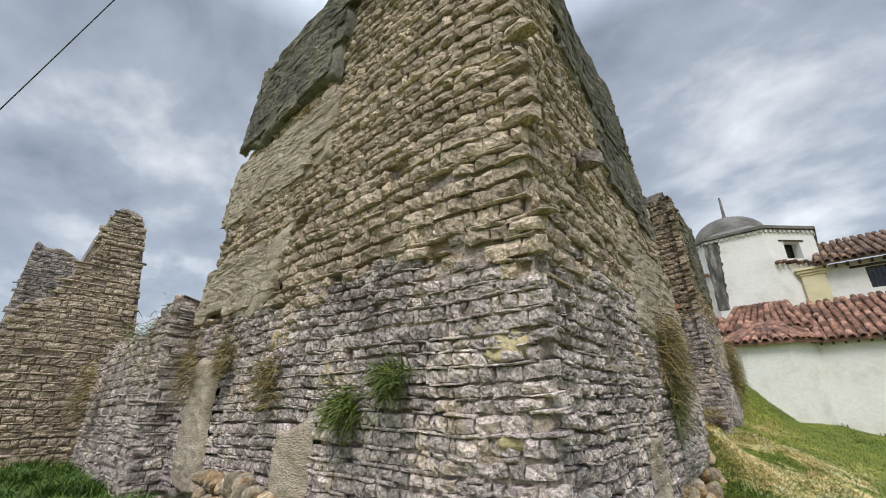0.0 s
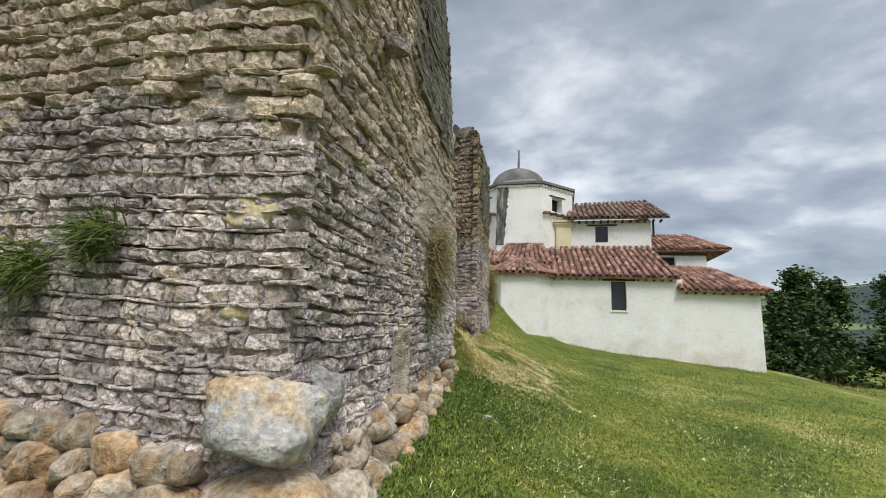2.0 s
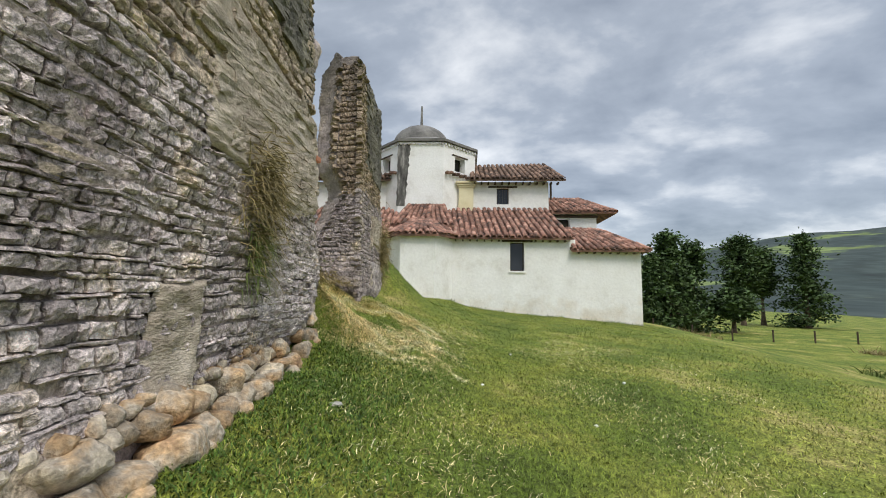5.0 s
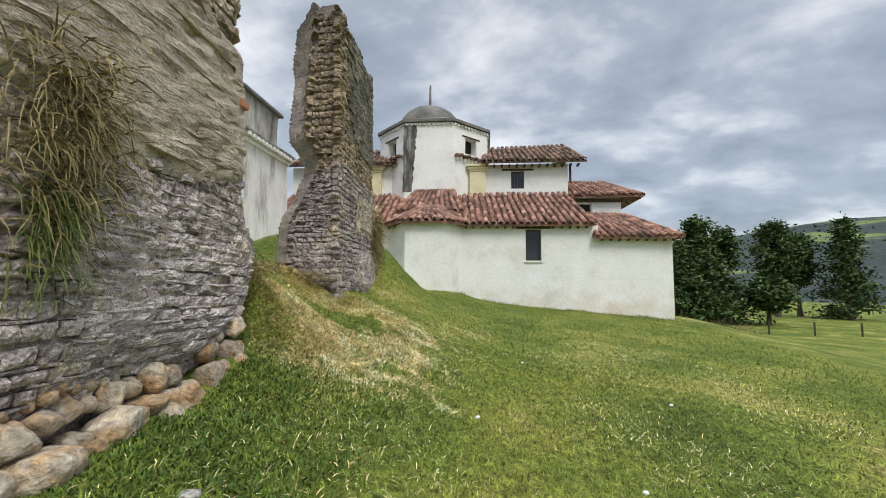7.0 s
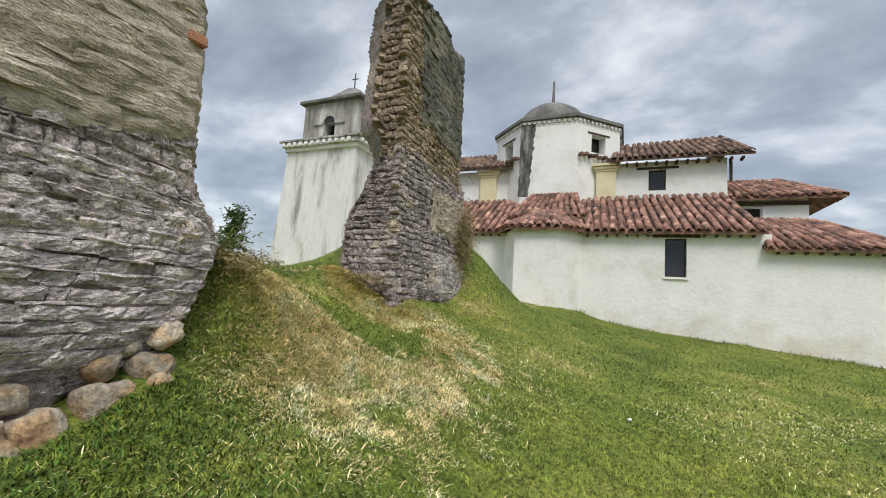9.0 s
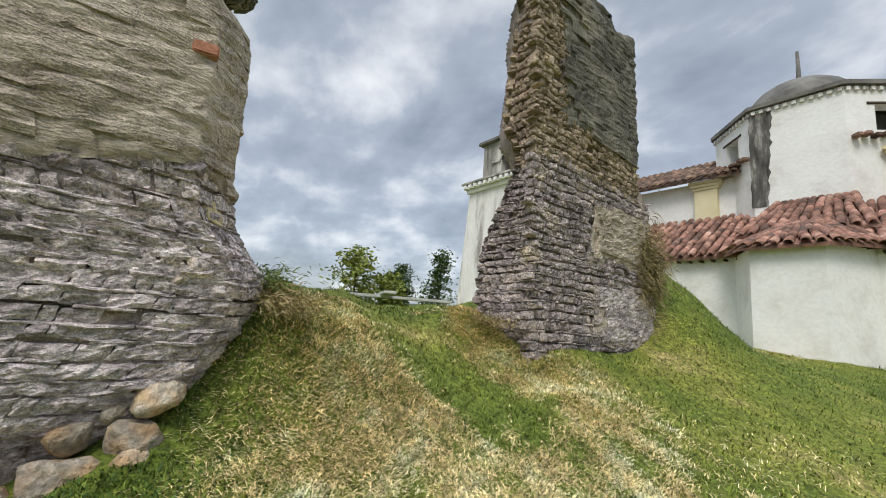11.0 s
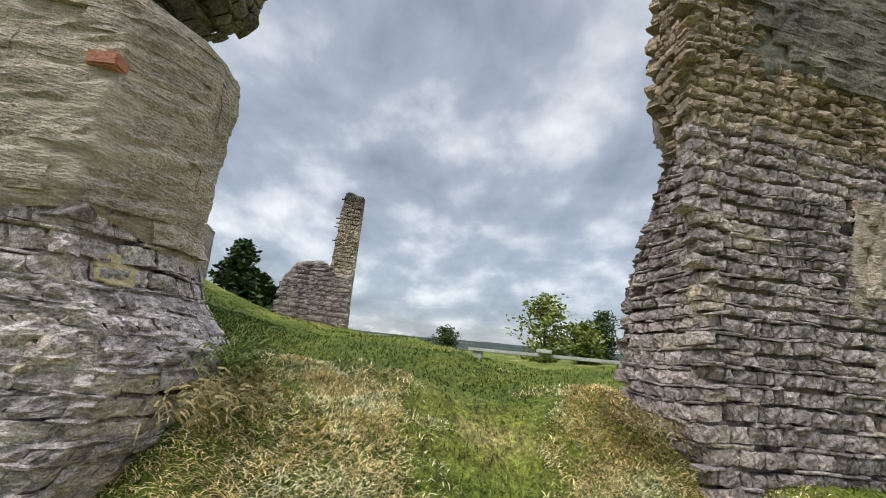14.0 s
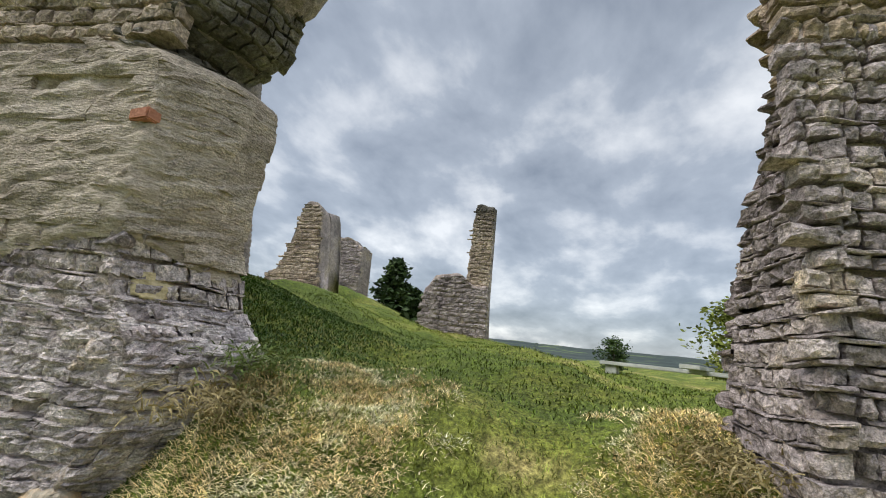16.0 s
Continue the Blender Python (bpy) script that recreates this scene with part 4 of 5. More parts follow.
AP = 3.13


def octagon(apothem):
    rr = apothem / math.cos(math.pi / 8)
    return [(OC.x + rr * math.cos(math.pi / 8 + k * math.pi / 4), OC.y + rr * math.sin(math.pi / 8 + k * math.pi / 4)) for k in range(8)]


for k in range(8):
    a = octagon(AP)
    p, q = Vector(a[k]), Vector(a[(k + 1) % 8])
    mid_ = (p + q) / 2
    out_ = (mid_ - OC).normalized()
    wdt = (q - p).length
    ang = math.degrees(math.atan2(out_.y, out_.x)) + 90
    holes = [(-0.42, 0.42, 8.55, 9.45)] if k in (4, 6, 2, 0) else []
    bm = pierced(-wdt / 2, wdt / 2, 0.0, 0.45, 5.0, 10.1, holes)
    bm.transform(pose(mid_.x, mid_.y, 0, 0, 0, ang))
    cpart("wall", bm, "white", parent=lantern)
    if holes:
        bm = box(bmesh.new(), -0.5, 0.5, 0.55, 0.6, 8.4, 9.6)
        bm.transform(pose(mid_.x, mid_.y, 0, 0, 0, ang))
        cpart("opening_shade", bm, "dark", "dark panel for the shade in the lantern window", parent=lantern)
        bm = box(bmesh.new(), -0.65, 0.65, -0.04, 0.2, 9.452, 9.53, 0.01)
        bm.transform(pose(mid_.x, mid_.y, 0, 0, 0, ang))
        cpart("lintel", bm, "wood", parent=lantern)
        bm = bmesh.new()
        for i in range(9):
            box(bm, -1.2 + i * 0.27, -1.0 + i * 0.27, -0.28, -0.004, 8.22 + 0.05 * (i % 2), 8.36 + 0.05 * (i % 2), 0.03)
        bm.transform(pose(mid_.x, mid_.y, 0, 0, 0, ang))
        cpart("ledge", bm, "old_tile", "row of mossy ledge tiles", parent=lantern)
    # dentils under the eave
    bm = bmesh.new()
    for i in range(11):
        box(bm, -wdt / 2 + 0.05 + i * 0.24, -wdt / 2 + 0.17 + i * 0.24, -0.09, -0.004, 9.93, 10.06)
    bm.transform(pose(mid_.x, mid_.y, 0, 0, 0, ang))
    tagged(cpart("dentils", bm, "old_white", parent=lantern), kind="stuff")
cpart("eave", prism(octagon(AP + 0.16), 10.11, 10.26), "dome", "dark weathered eave", parent=lantern)
bm = prism(octagon(AP + 0.05), 10.262, 10.32)
for v in bm.verts:
    if v.co.z > 10.3:
        v.co = Vector((OC.x + (v.co.x - OC.x) * 0.55, OC.y + (v.co.y - OC.y) * 0.55, 10.95))
cpart("roof", bm, "dome", parent=lantern)
bm = bmesh.new()
bmesh.ops.create_uvsphere(bm, u_segments=28, v_segments=14, radius=1.0)
bmesh.ops.delete(bm, geom=[v for v in bm.verts if v.co.z < -0.05], context='VERTS')
for v in bm.verts:
    v.co = Vector((OC.x - 0.4 + v.co.x * 1.85, OC.y + v.co.y * 1.85, 10.9 + v.co.z * 1.35))
cpart("dome", bm, "dome", "grey rendered dome", True, lantern)
for r_, z0_, z1_ in ((0.2, 12.2, 12.45), (0.09, 12.45, 13.75)):
    bm = bmesh.new()
    bmesh.ops.create_cone(bm, cap_ends=True, segments=10, radius1=r_, radius2=r_ * 0.6, depth=z1_ - z0_)
    bm.transform(Matrix.Translation((OC.x - 0.4, OC.y, (z0_ + z1_) / 2)))
    cpart("finial", bm, "dome", parent=lantern)
# dark streak of run-off down an edge of the lantern
bm = bmesh.new()
p, q = octagon(AP)[5], octagon(AP)[4]
for j in range(24):
    z = 6.3 + j * 0.16
    wj = 0.42 + 0.12 * nz(j * 0.7, 3, 1) + 0.01 * j
    bm.verts.new((p[0] - 0.08 + 0.06 * nz(j * 0.5, 1, 1), p[1] - 0.012, z)); bm.verts.new((p[0] + wj, p[1] - 0.012, z))
bm.verts.ensure_lookup_table()
for j in range(23):
    bm.faces.new([bm.verts[i] for i in (2 * j, 2 * j + 1, 2 * j + 3, 2 * j + 2)])
cpart("stain", bm, "soot", "dark run-off streak", parent=lantern)

# ---- bell tower ----
bell = thing("bell_tower", "square white bell tower with a stained belfry and pyramid cap", "tower", at=(-9.6, 18.3, 0))
bell_at = Matrix.Translation((9.6, -18.3, 0))


def bpart(name, bm, material, label="", parent=None):
    bm.transform(bell_at)
    return part(name, bm, material, parent or bell, label)


BX0, BX1, BY0, BY1 = -11.45, -7.75, 16.5, 20.2
bm = prism([(BX0, BY0), (BX1, BY0), (BX1, BY1), (BX0, BY1)], 0.5, 7.12)
for v in bm.verts:
    if v.co.z < 1:
        v.co.x += -0.25 if v.co.x < -9.6 else 0.25
        v.co.y += -0.25 if v.co.y < 18 else 0.25
bpart("shaft", bm, "old_white", "streaked white shaft")
for o, z, mname in ((0.10, 7.122, "white"), (0.20, 7.30, "old_white"), (0.30, 7.50, "belfry")):
    bpart("cornice", box(bmesh.new(), BX0 - o, BX1 + o, BY0 - o, BY1 + o, z, z + (0.17 if z < 7.45 else 0.09), 0.01), mname)
bm = bmesh.new()
for i in range(12):
    box(bm, BX0 - 0.1 + i * 0.32, BX0 + 0.06 + i * 0.32, BY0 - 0.32, BY0 - 0.205, 7.31, 7.45)
    box(bm, BX1 + 0.205, BX1 + 0.32, BY0 - 0.1 + i * 0.32, BY0 + 0.06 + i * 0.32, 7.31, 7.45)
tagged(bpart("dentils", bm, "white"), kind="stuff")
I_ = 0.38
bm = pierced(BX0 + I_, BX1 - I_, BY0 + I_, BY0 + I_ + 0.4, 7.6, 9.45, [(-9.9, -9.3, 7.6, 8.55)])
bpart("belfry", bm, "belfry", "grey-stained belfry wall")
arch = bmesh.new()
for k in range(10):
    a0, a1 = math.pi * k / 10, math.pi * (k + 1) / 10
    for (ra, rb) in ((0.30, 0.42),):
        c = [(-9.6 + r_ * math.cos(a), BY0 + I_ + y, 8.5 + r_ * math.sin(a)) for a, r_, y in ((a0, ra, -0.06), (a1, ra, -0.06), (a1, rb, -0.06), (a0, rb, -0.06), (a0, ra, -0.003), (a1, ra, -0.003), (a1, rb, -0.003), (a0, rb, -0.003))]
        w = [arch.verts.new(v) for v in c]
        for f in ((0, 1, 2, 3), (7, 6, 5, 4), (0, 4, 5, 1), (1, 5, 6, 2), (2, 6, 7, 3), (3, 7, 4, 0)):
            arch.faces.new([w[i] for i in f])
bpart("arch", arch, "belfry")
# dark half-disc laid on the wall as the shade inside the arch
bm = bmesh.new()
c = [bm.verts.new((-9.6 + 0.3 * math.cos(math.pi * k / 12), BY0 + I_ - 0.004, 8.5 + 0.3 * math.sin(math.pi * k / 12))) for k in range(13)]
bm.faces.new(c)
bpart("arch_shade", bm, "dark", "dark face for the shade in the arch")
bpart("impost", box(bmesh.new(), BX0 + 1.0, -9.92, BY0 + I_ - 0.09, BY0 + I_ - 0.003, 8.42, 8.53, 0.01), "belfry")
bpart("impost", box(bmesh.new(), -9.28, BX1 - 1.0, BY0 + I_ - 0.09, BY0 + I_ - 0.003, 8.42, 8.53, 0.01), "belfry")
bpart("belfry", box(bmesh.new(), BX1 - I_ - 0.4, BX1 - I_, BY0 + I_ + 0.403, BY1 - I_, 7.6, 9.45), "belfry")
bpart("belfry", box(bmesh.new(), BX0 + I_, BX0 + I_ + 0.4, BY0 + I_ + 0.403, BY1 - I_, 7.6, 9.45), "belfry")
bpart("interior", box(bmesh.new(), BX0 + 1.0, BX1 - 1.0, BY0 + 1.6, BY0 + 1.7, 7.6, 9.4), "dark")
bpart("eave", box(bmesh.new(), BX0 + 0.18, BX1 - 0.18, BY0 + 0.18, BY1 - 0.18, 9.453, 9.60, 0.02), "dome", "dark eave slab")
bm = bmesh.new()
bmesh.ops.create_cone(bm, cap_ends=True, segments=8, radius1=1.65, radius2=0.35, depth=1.1)
bm.transform(Matrix.Translation((-9.6, 18.35, 10.15)))
bpart("cap", bm, "dome", "grey eight-sided cap")
for d in ((-9.62, -9.58, 18.33, 18.37, 10.7, 11.6), (-9.78, -9.42, 18.335, 18.365, 11.28, 11.32)):
    bpart("cross", box(bmesh.new(), *d), "iron", "small iron cross")

# ---- footing stones along the wall ----
big = stone("boulder", 1.7, (-0.06, -0.09, 0.775), (0.31, 0.28, 0.215), "pale_stone", "large pale rounded boulder at the wall's corner", 4, level=4)
stone("boulder", 2.9, (-0.01, 0.36, 0.83), (0.11, 0.16, 0.18), "pale_stone", "grey upright slab of rock in the wall's footing", 8, level=3)
stone("boulder", 5.2, (0.05, -0.18, 0.37), (0.33, 0.27, 0.19), "stone", "wide tan footing boulder with a rough face", 12, level=3)
rs = random.Random(5)
for row, (zoff, out, wide) in enumerate(((0.0, 0.13, (0.08, 0.20)), (0.15, 0.05, (0.05, 0.13)), (0.25, 0.01, (0.03, 0.07)), (-0.05, 0.22, (0.04, 0.09)))):
    y = 0.30 + 0.07 * row
    while y < 4.9:
        w = rs.uniform(*wide)
        if row == 0 or rs.random() < (0.85, 0.85, 0.7, 0.45)[row]:
            xw = right_x(y, 0.6)
            zg = ground_z(xw + out + 0.06, y)
            stone("footing_stone", y * 3.3 + row * 9, (xw + out - 0.02 + rs.uniform(-0.03, 0.03), y + w, zg + 0.05 + zoff + rs.uniform(-0.02, 0.02)),
                  (rs.uniform(0.6, 0.9) * min(w, 0.15) + 0.04, w * 1.06, min(w, 0.14) * rs.uniform(0.5, 0.85) + 0.02), "stone", "rounded tan fieldstone in the wall's footing", rs.uniform(-20, 20), level=3 if w > 0.08 else 2)
        y += 2 * w
for row in range(3):
    x = -0.32
    while x > -4.3:
        w = rs.uniform(0.05, 0.16)
        zg = ground_z(x, -0.35)
        stone("footing_stone", x * 2.7 + row * 5, (x - w, front_y(x, 0.5) - 0.03 - 0.08 * (2 - row) / 2 + rs.uniform(-0.03, 0.03), zg + 0.05 + row * 0.17 + rs.uniform(-0.03, 0.03)),
              (w * 1.03, rs.uniform(0.10, 0.15), rs.uniform(0.075, 0.11)), "stone", "rounded tan fieldstone in the wall's footing", rs.uniform(-20, 20))
        x -= 2 * w
orange = boxed("fired_brick", (-0.05, 0.05, -0.075, 0.075, -0.04, 0.04), "red_brick", tower, "orange fired brick set in the plaster", 0.01)
orange.matrix_basis = pose(right_x(4.82, 3.04) + 0.008, 4.82, 3.04, 4, 0, -3)


# ---- plants on the walls ----
def blades(n, seed, spread_, length, droop, width=0.006, way=(0.5, 0, 0.8)):
    rnd = random.Random(seed)
    vs, fs = [], []
    for _ in range(n):
        p = Vector((rnd.gauss(0, spread_[0]), rnd.gauss(0, spread_[1]), rnd.gauss(0, spread_[2])))
        d = (Vector(way) + Vector((rnd.gauss(0, 0.5), rnd.gauss(0, 0.5), rnd.gauss(0, 0.45)))).normalized()
        ln = length * rnd.uniform(0.5, 1.2)
        s = d.cross(Vector((rnd.random() - 0.5, rnd.random() - 0.5, rnd.random() - 0.5))).normalized() * width
        k = len(vs)
        for i in range(4):
            vs += [p - s * (1 - i / 3.5), p + s * (1 - i / 3.5)]
            d = (d + Vector((0, 0, -droop))).normalized()
            p = p + d * ln / 3
        fs += [(k + 2 * i, k + 2 * i + 1, k + 2 * i + 3, k + 2 * i + 2) for i in range(3)]
    return vs, fs


def tuft(at, n, seed, spread_, length, droop, material, label, way, width=0.006):
    v, f = blades(n, seed, spread_, length, droop, width, way)
    ob = piece("grass_tuft", mesh_of("grass_tuft", v, f, material))
    ob.location = at
    tagged(ob, label, "grass", "tufts on the ruin", "stuff")


S_, D_ = (0, -0.8, 0.5), (0.8, -0.1, 0.4)
tuft((-1.75, -0.30, 1.50), 420, 1, (0.09, 0.04, 0.07), 0.26, 0.45, "tuft", "dense green grass tuft rooted in the adobe", S_)
tuft((-1.20, -0.30, 1.70), 330, 2, (0.09, 0.04, 0.06), 0.22, 0.40, "tuft", "dense green grass tuft rooted in the adobe", S_)
tuft((-3.1, -0.32, 1.80), 300, 3, (0.10, 0.04, 0.14), 0.26, 0.55, "dry_tuft", "withered grass hanging from the adobe", S_)
tuft((-4.3, -0.32, 2.15), 300, 4, (0.10, 0.04, 0.16), 0.28, 0.6, "dry_tuft", "withered grass hanging from the adobe", S_)
tuft((-5.5, -0.32, 2.1), 320, 5, (0.14, 0.04, 0.22), 0.30, 0.6, "dry_tuft", "withered grass hanging from the adobe", S_)
tuft((-6.7, -0.35, 2.4), 500, 6, (0.3, 0.1, 0.35), 0.4, 0.6, "dry_tuft", "shaggy grass hanging from the broken wall", S_)
tuft((-7.6, -0.3, 2.75), 500, 7, (0.5, 0.25, 0.1), 0.35, 0.5, "tuft", "grass growing on the broken wall's crest", (0, -0.3, 0.9))
tuft((-9.4, -0.8, 1.9), 400, 8, (0.2, 0.05, 0.3), 0.4, 0.6, "dry_tuft", "withered grass hanging from the adobe", S_)
tuft((right_x(3.0, 2.1) + 0.10, 3.02, 2.10), 900, 9, (0.04, 0.16, 0.26), 0.30, 0.6, "dry_tuft", "long withered grass hanging from the plaster's edge", D_)
tuft((right_x(3.0, 1.6) + 0.07, 2.98, 1.62), 260, 10, (0.03, 0.07, 0.16), 0.26, 0.7, "tuft", "wisps of green grass under a dry clump", D_)
tuft((-0.88, 11.55, 2.55), 1900, 11, (0.09, 0.22, 0.34), 0.24, 0.5, "dry_tuft", "large brown bush of dry grass on the pier", (0.8, -0.2, 0.2), 0.008)

tuft((-0.72, 5.60, ground_z(-0.72, 5.60) + 0.04), 900, 12, (0.22, 0.10, 0.05), 0.11, 0.5, "dry_tuft", "matted brown grass hanging beside the broken wall's end", (0.2, 0.5, 0.6))
tuft((-0.95, 5.55, ground_z(-0.95, 5.55) + 0.06), 500, 13, (0.20, 0.10, 0.05), 0.10, 0.5, "tuft", "shaggy green grass beside the broken wall's end", (0.2, 0.4, 0.7))
tuft((-1.25, 8.18, ground_z(-1.25, 8.18) + 0.03), 700, 14, (0.26, 0.10, 0.04), 0.10, 0.5, "dry_tuft", "matted brown grass at the pier's foot", (0.1, -0.4, 0.6))

# ---- meadow grass ----
def lawn(name, n, seed, region, length, width, material, label, keep, lay=0.35, soft=0.0):
    rnd = np.random.default_rng(seed)
    x0, x1, y0, y1 = region
    xy = rnd.random((n * 3, 2)) * (x1 - x0, y1 - y0) + (x0, y0)
    fade = rnd.random(n * 3) * 0.9
    fit_in = (p for p, f in zip(xy, fade) if min(p[0] - x0, x1 - p[0], p[1] - y0, y1 - p[1]) + soft > f and keep(p[0], p[1]))
    xy = list(itertools.islice(fit_in, n))
    k = len(xy)
    base = np.array([(x, y, ground_z(x, y) - 0.005) for x, y in xy])
    ang = rnd.random(k) * 2 * np.pi
    ln = length * (0.5 + rnd.random(k))
    tilt = (0.4 + 0.6 * rnd.random(k)) * lay * 2
    side = np.stack([np.cos(ang), np.sin(ang), np.zeros(k)], 1) * width
    way = np.stack([-np.sin(ang) * np.sin(tilt), np.cos(ang) * np.sin(tilt), np.cos(tilt)], 1) * ln[:, None]
    bend_ = np.stack([-np.sin(ang), np.cos(ang), -0.4 * np.ones(k)], 1) * (ln * 0.3)[:, None]
    pts = np.stack([base - side, base + side, base + way * 0.6 + side * 0.7, base + way * 0.6 - side * 0.7, base + way + bend_], 1).reshape(-1, 3)
    me = bpy.data.meshes.new(name)
    me.vertices.add(k * 5)
    me.vertices.foreach_set("co", pts.astype(np.float32).ravel())
    idx = np.arange(k)[:, None] * 5
    loops = np.concatenate([idx + np.array([[0, 1, 2, 3]]), idx + np.array([[3, 2, 4]])], 1).ravel()
    starts = (np.arange(k)[:, None] * 7 + np.array([[0, 4]])).ravel()
    me.loops.add(k * 7)
    me.loops.foreach_set("vertex_index", loops.astype(np.int32))
    me.polygons.add(k * 2)
    me.polygons.foreach_set("loop_start", starts.astype(np.int32))
    me.update(calc_edges=True)
    me.materials.append(M[material])
    return tagged(piece(name, me), label, "grass", kind="stuff")


def on_grass(x, y):
    if (-1.2 < x < right_x(y, 1) + 0.12 and -0.2 < y < 5.0) or (-6.4 < x < 0 and -0.2 < y < 1.45):
        return False
    if -2.0 < x < -0.75 and 8.4 < y < 12:
        return False
    return True


def bank(x, y):
    d = abs(x + 0.25 + 0.12 * (y - 6)) / 1.9
    e = max(0.0, (5.2 - y) / 0.5, (y - 9.2) / 0.8)
    path = 1.5 * math.exp(-((y - 7.2 - 0.05 * x) / 0.5) ** 2) * step(0.9, -0.2, x)
    return on_grass(x, y) and nz(x, y, 5, 1.1) * 0.6 + 0.9 * nz(x, y, 2, 4.0) + 1.1 * nz(x, y, 3, 60.0) > -0.55 + 1.1 * d * d + 0.7 * e + path
clumps = lambda x, y: on_grass(x, y) and nz(x, y, 2, 6.5) + 0.7 * nz(x, y, 9, 17.0) > -0.35
lawn("grass", 190000, 1, (-1.8, 5.2, -3.6, 9.4), 0.046, 0.0034, "blade", "short green meadow grass", clumps, 0.5)
lawn("grass", 60000, 2, (-6, 11, 8.6, 20.4), 0.055, 0.006, "blade", "short green meadow grass", clumps, 0.45)
lawn("grass", 36000, 3, (4.4, 11, -3, 9.4), 0.05, 0.0055, "blade", "short green meadow grass", clumps, 0.45)
lawn("grass", 50000, 4, (-13, -1.4, 1.6, 10), 0.05, 0.006, "blade", "uneven green grass of the ruined court", clumps, 0.5)
lawn("dry_grass", 165000, 5, (-2.6, 2.0, 4.9, 9.2), 0.044, 0.0034, "straw", "cut dry straw lying on the bank", bank, 0.85)
lawn("dry_grass", 16000, 6, (-0.4, 7, -3, 12), 0.05, 0.0035, "straw", "pale dead grass among the green", lambda x, y: on_grass(x, y) and nz(x, y, 8, 0.6) + 0.6 * nz(x, y, 3, 50.0) > 0.1, 0.72)
# thick near the wall, where these darkened blades stand for its shade
lawn("clover", 110000, 8, (-6.5, 2.0, -2.6, 5.6), 0.042, 0.0055, "clover", "green clover darkened for the shade at the foot of the ruin", lambda x, y: on_grass(x, y) and (min(abs(y + 0.5), abs(x)) if y < 0 else x) + 0.5 * nz(x, y, 1, 2.0) + 0.9 * nz(x, y, 3, 45.0) < 0.95, 0.5)
lawn("weeds", 16000, 9, (-10.5, -4.2, -2.6, -0.45), 0.24, 0.008, "clover", "tall green weeds at the foot of the broken wall", lambda x, y: on_grass(x, y) and nz(x, y, 3, 1.6) + y * 0.25 > -0.42, 0.45)
lawn("weeds", 420, 7, (-1, 10.5, 19.6, 20.2), 0.13, 0.010, "tuft", "weeds along the foot of the church wall", lambda x, y: y > 19.75 and nz(x, 1, 1, 1.4) + 0.8 * nz(x, y, 1, 9.0) > 0.15, 0.35, 1.0)
rs = random.Random(9)
for k, (x, y) in enumerate(((2.6, 8.37), (3.2, 4.6), (4.4, 7.0), (1.9, 5.4))):
    stone("white_chip", k + 3.1, (x, y, ground_z(x, y) + 0.02), (0.035, 0.025, 0.02), "white_chip", "small white chip lying in the grass", rs.uniform(0, 90), "chips in the grass", 1)
for k, (x, y) in enumerate(((0.55, 3.1), (0.35, 0.2))):
    stone("pebble", k + 8.1, (x, y, ground_z(x, y) + 0.01), (0.06, 0.05, 0.025), "pale_stone", "flat grey pebble lying in the grass", 20, "chips in the grass", 2)

# ---- boards lying on the court ----
boards = thing("fallen_cross", "pale flat boards lying crossed on the grass", "board", at=(-6.7, 9.9, 1.60))
boards.rotation_euler = (0, 0, radians(-24))
boxed("long_board", (-0.14, 0.14, -1.6, 1.7, 0.24, 0.31), "board", boards, bevel=0.01)
boxed("cross_board", (-1.3, 1.1, -0.14, 0.14, 0.312, 0.38), "board", boards, bevel=0.01)
boxed("prop", (-0.1, 0.1, -1.5, -1.3, -0.5, 0.238), "board", boards)
boxed("prop", (-0.1, 0.1, 1.4, 1.6, -0.5, 0.238), "board", boards)


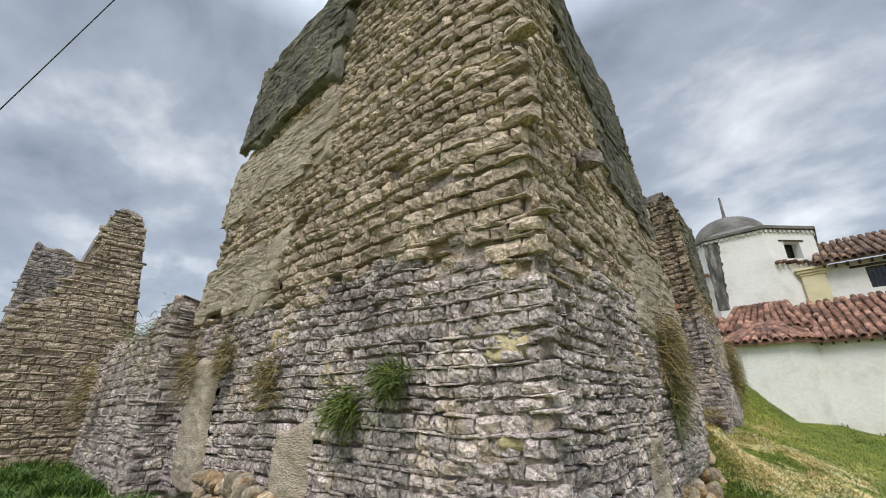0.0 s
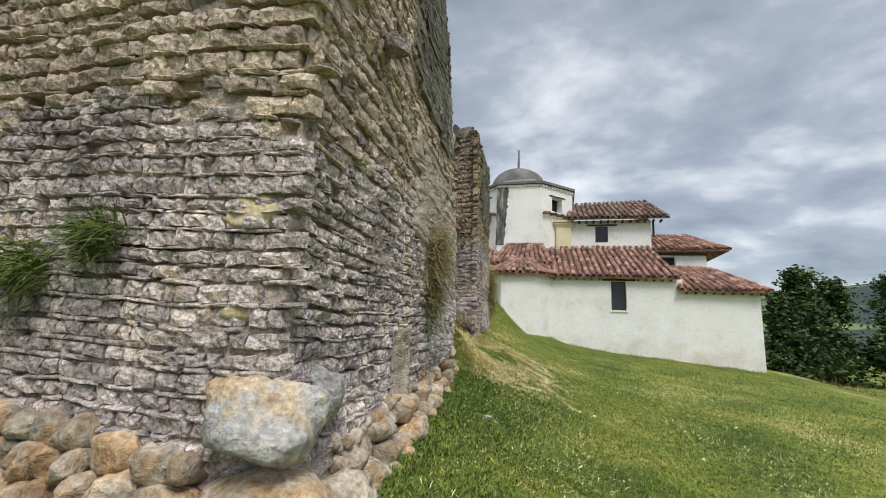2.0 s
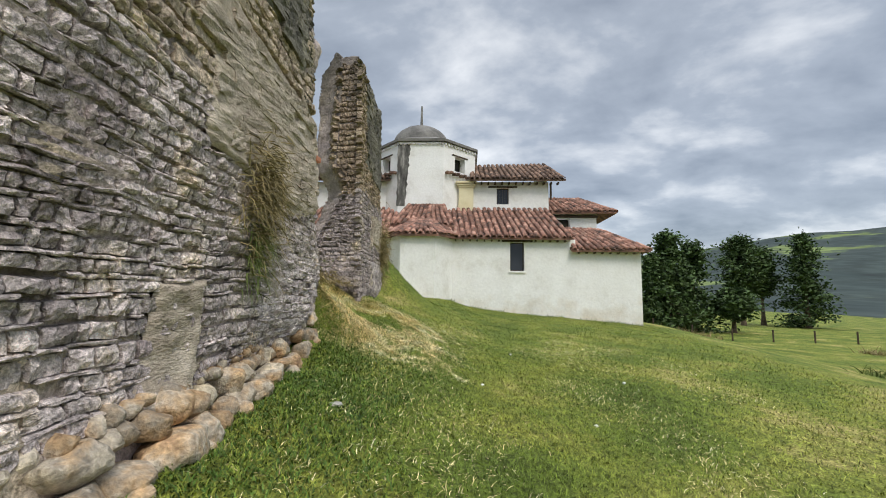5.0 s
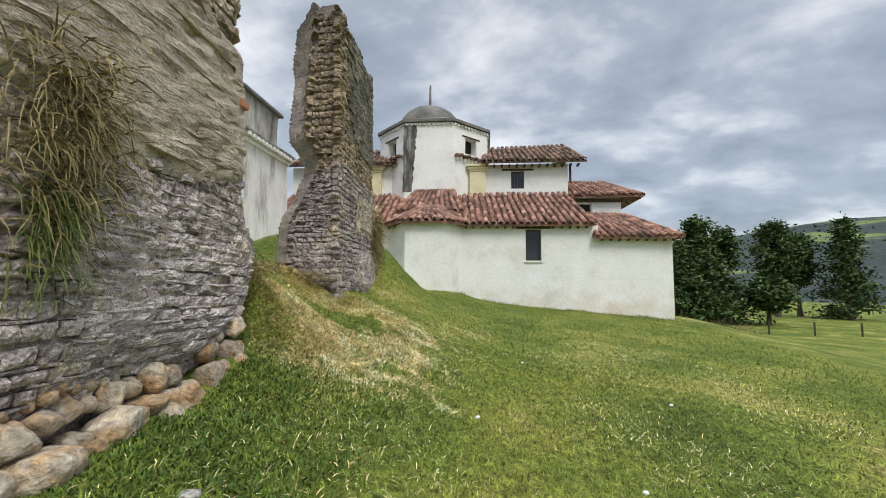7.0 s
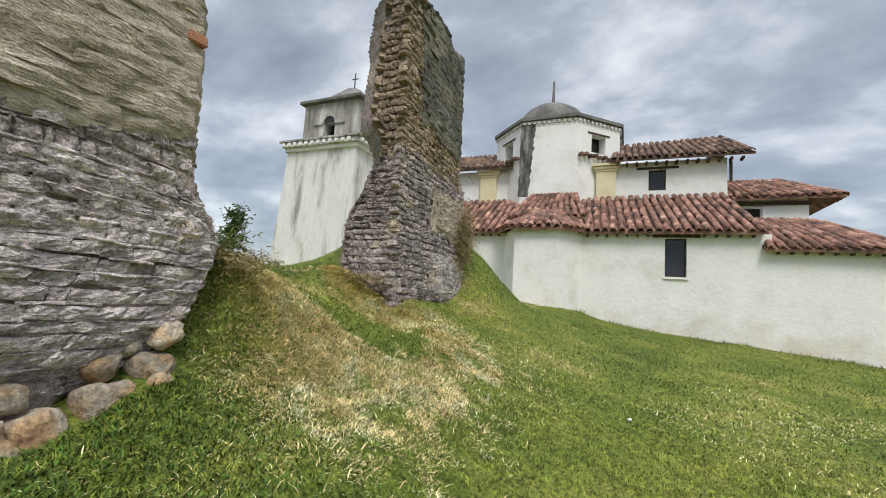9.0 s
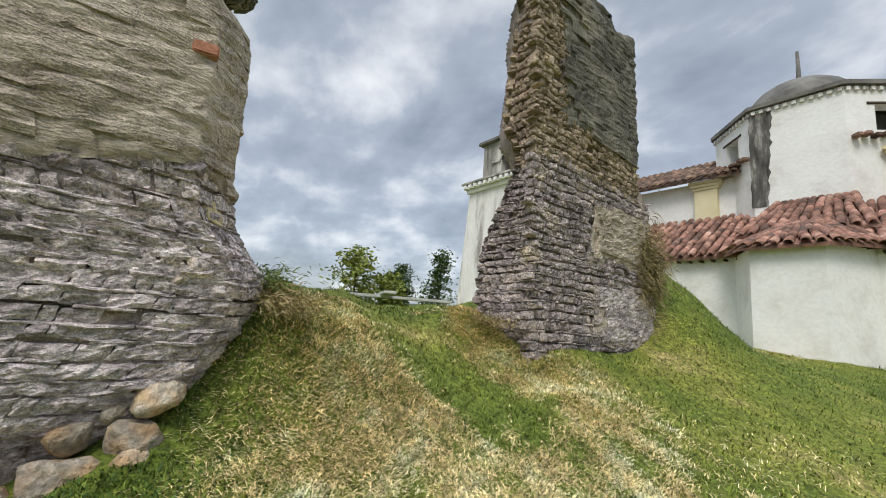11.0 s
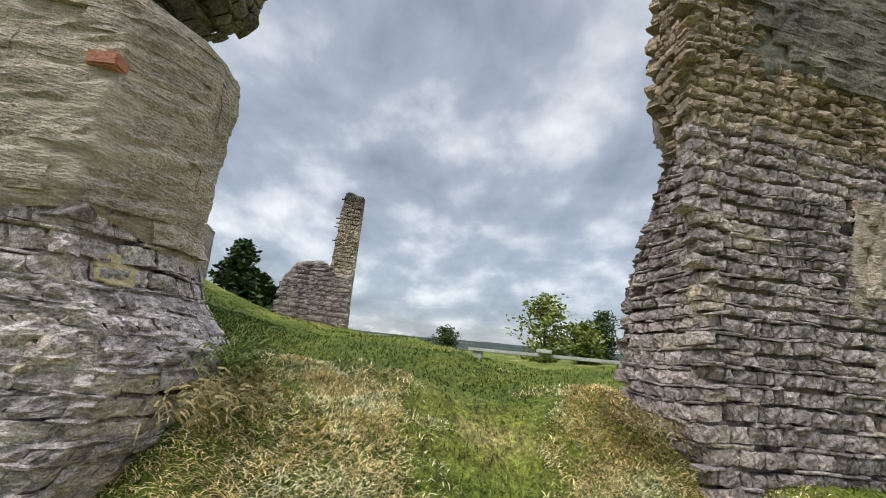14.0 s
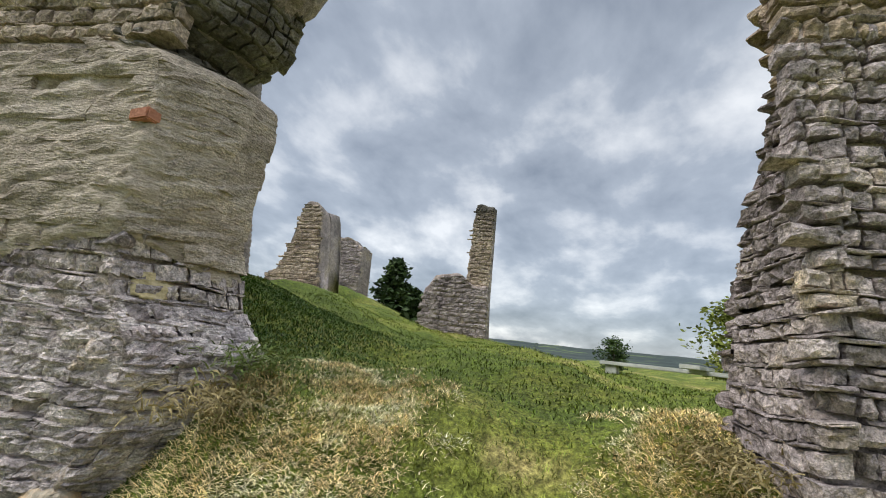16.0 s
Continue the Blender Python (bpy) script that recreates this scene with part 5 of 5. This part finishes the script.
# ---- trees ----
def tree(name, label, at, height, radius, material, seed, conifer=True, clumps=70, trunk=0.25, leaf=0.2, bare=0.1, per=42):
    t = thing(name, label, "tree", at=at)
    rnd = random.Random(seed)
    vs, fs = [], []
    rings = 7
    for j in range(rings):
        z = height * 0.92 * j / (rings - 1)
        rr = trunk * (1 - 0.9 * j / (rings - 1)) * (1.5 if j == 0 else 1)
        for i in range(8):
            a = 2 * math.pi * i / 8
            vs.append((rr * math.cos(a) + 0.3 * nz(seed, z * 0.2, 0), rr * math.sin(a) + 0.3 * nz(0, z * 0.2, seed), z - 0.3))
    for j in range(rings - 1):
        for i in range(8):
            fs.append((j * 8 + i, j * 8 + (i + 1) % 8, (j + 1) * 8 + (i + 1) % 8, (j + 1) * 8 + i))
    lv, lf = [], []
    for c in range(clumps):
        h = bare + (1 - bare) * (c + rnd.random()) / clumps
        if conifer:
            reach = radius * min(1.0, 1.15 * (1 - h) ** 0.85 + 0.06) * (0.45 + 0.75 * rnd.random())
        else:
            reach = radius * math.sqrt(max(0.05, 1 - (2 * (h - bare) / (1 - bare) - 0.9) ** 2)) * (0.35 + 0.7 * rnd.random())
        a = rnd.random() * 2 * math.pi
        tip = Vector((reach * math.cos(a), reach * math.sin(a), h * height + (-0.12 if conifer else 0.1) * reach))
        root = Vector((0, 0, max(0.2, h * height - (0.0 if conifer else 0.35) * reach)))
        s = Vector((-math.sin(a), math.cos(a), 0)) * trunk * 0.13
        u = Vector((0, 0, trunk * 0.13))
        k = len(vs)
        vs += [root - s, root + u, root + s, tip]
        fs += [(k, k + 1, k + 3), (k + 1, k + 2, k + 3), (k + 2, k, k + 3)]
        size = radius * rnd.uniform(0.10, 0.26)
        for _ in range(per):
            o = root.lerp(tip, rnd.uniform(0.35, 1.05)) + Vector((rnd.gauss(0, size), rnd.gauss(0, size), rnd.gauss(0, size * 0.55)))
            d1 = Vector((rnd.gauss(0, 1), rnd.gauss(0, 1), rnd.gauss(0, 0.5))).normalized() * leaf * rnd.uniform(0.6, 1.3)
            d2 = d1.cross(Vector((rnd.gauss(0, 1), rnd.gauss(0, 1), rnd.gauss(0, 1)))).normalized() * leaf * 0.5
            q = len(lv)
            lv += [o - d1, o + d2, o + d1, o - d2]
            lf.append((q, q + 1, q + 2, q + 3))
    piece("trunk", mesh_of("trunk", vs, fs, "bark", True), t)
    tagged(piece("crown", mesh_of("crown", lv, lf, material), t), kind="stuff")
    return t


def planted(x, y):
    return (x, y, ground_z(x, y) - 0.1)


for k, (x, y, h, r, con) in enumerate(((22.6, 44, 10.2, 2.7, True), (26, 46, 9.4, 2.7, True), (20.5, 43, 7.5, 1.7, True), (29.5, 45, 4.4, 2.2, False), (37.5, 56, 11.5, 2.8, False), (41.0, 57.5, 10.0, 2.4, False), (43.6, 53.5, 11.5, 2.9, True))):
    tree("tree", "dark conifer on the meadow's far edge" if con else "dark spreading pine beside the fields", planted(x, y), h, r, "pine", 60 + k, con, 90, 0.28, 0.24, 0.04 if con else 0.42, 70)
for k, (x, y, h, r, m_, con, lb) in enumerate(((-24.0, 17.4, 4.2, 2.1, "willow", False, "yellow-green leafy tree beyond the court"), (-24.5, 20.3, 2.5, 1.4, "willow", False, "low light green tree beyond the court"), (-29.1, 28.5, 5.7, 2.0, "pine", True, "dark pointed conifer beyond the court"), (-34.8, 27.8, 4.8, 1.8, "pine", False, "dark pine beyond the court"),
                                              (-18.1, 0.1, 2.4, 1.1, "pine", True, "dark conifer behind the ruins"), (-18.6, 1.05, 1.5, 0.8, "pine", True, "dark conifer behind the ruins"), (-48.6, 15.2, 3.6, 2.0, "pine", False, "small dark tree on the horizon"), (-13.7, 2.66, 0.9, 0.45, "pine", False, "dark bush beside the stump"))):
    tree("tree", lb, planted(x, y), h, r, m_, 80 + k, con, 55, 0.16, 0.16, 0.05, 45)
rs = random.Random(21)
for k in range(16):
    x, y = 16 + rs.random() * 22, 20 + rs.random() * 22
    v, f = blades(160, k, (0.4, 0.4, 0.1), 0.6, 0.3, 0.03, (0, 0, 1))
    ob = piece("shrub", mesh_of("shrub", v, f, "dry_tuft" if k % 2 else "tuft"))
    ob.location = planted(x, y)
    tagged(ob, "low brown-green shrub on the far meadow", "shrub", "meadow shrubs")
for k in range(14):
    x = 15 + k * 3.2
    ob = boxed("fence_post", (-0.05, 0.05, -0.05, 0.05, -0.3, 1.15), "wood", None)
    ob.location = planted(x, 38 - 0.25 * k)
    tagged(ob, "thin weathered wooden fence post in the meadow", "post", "fence posts")
post = boxed("marker_post", (-0.03, 0.03, -0.03, 0.03, -0.3, 0.75), "white_chip", None)
post.location = planted(-16.2, 1.74)
tagged(post, "white painted marker post on the rise", "post")

# ---- overhead cable ----
cu = bpy.data.curves.new("overhead_cable", 'CURVE')
cu.dimensions, cu.bevel_depth = '3D', 0.008
sp = cu.splines.new('POLY')
sp.points.add(24)
CA, CB = Vector((-9.3, -4.6, 1.8)), Vector((-4.0, -1.6, 9.8))
for i, pt in enumerate(sp.points):
    a = i / 24
    c = CA.lerp(CB, a)
    pt.co = (c.x, c.y, c.z - 0.1 * math.sin(math.pi * a), 1)
cable = new("overhead_cable", cu)
cu.materials.append(M["iron"])
tagged(cable, "thin dark cable sagging across the sky", "cable")

# ---- single bricks and roof tiles ----
for v, f, mname, par in LATE:
    piece("brick", mesh_of("brick", v, f, mname), par)
for m, par in LATE_TILES:
    piece("tile", tile_mesh, par, m=m)
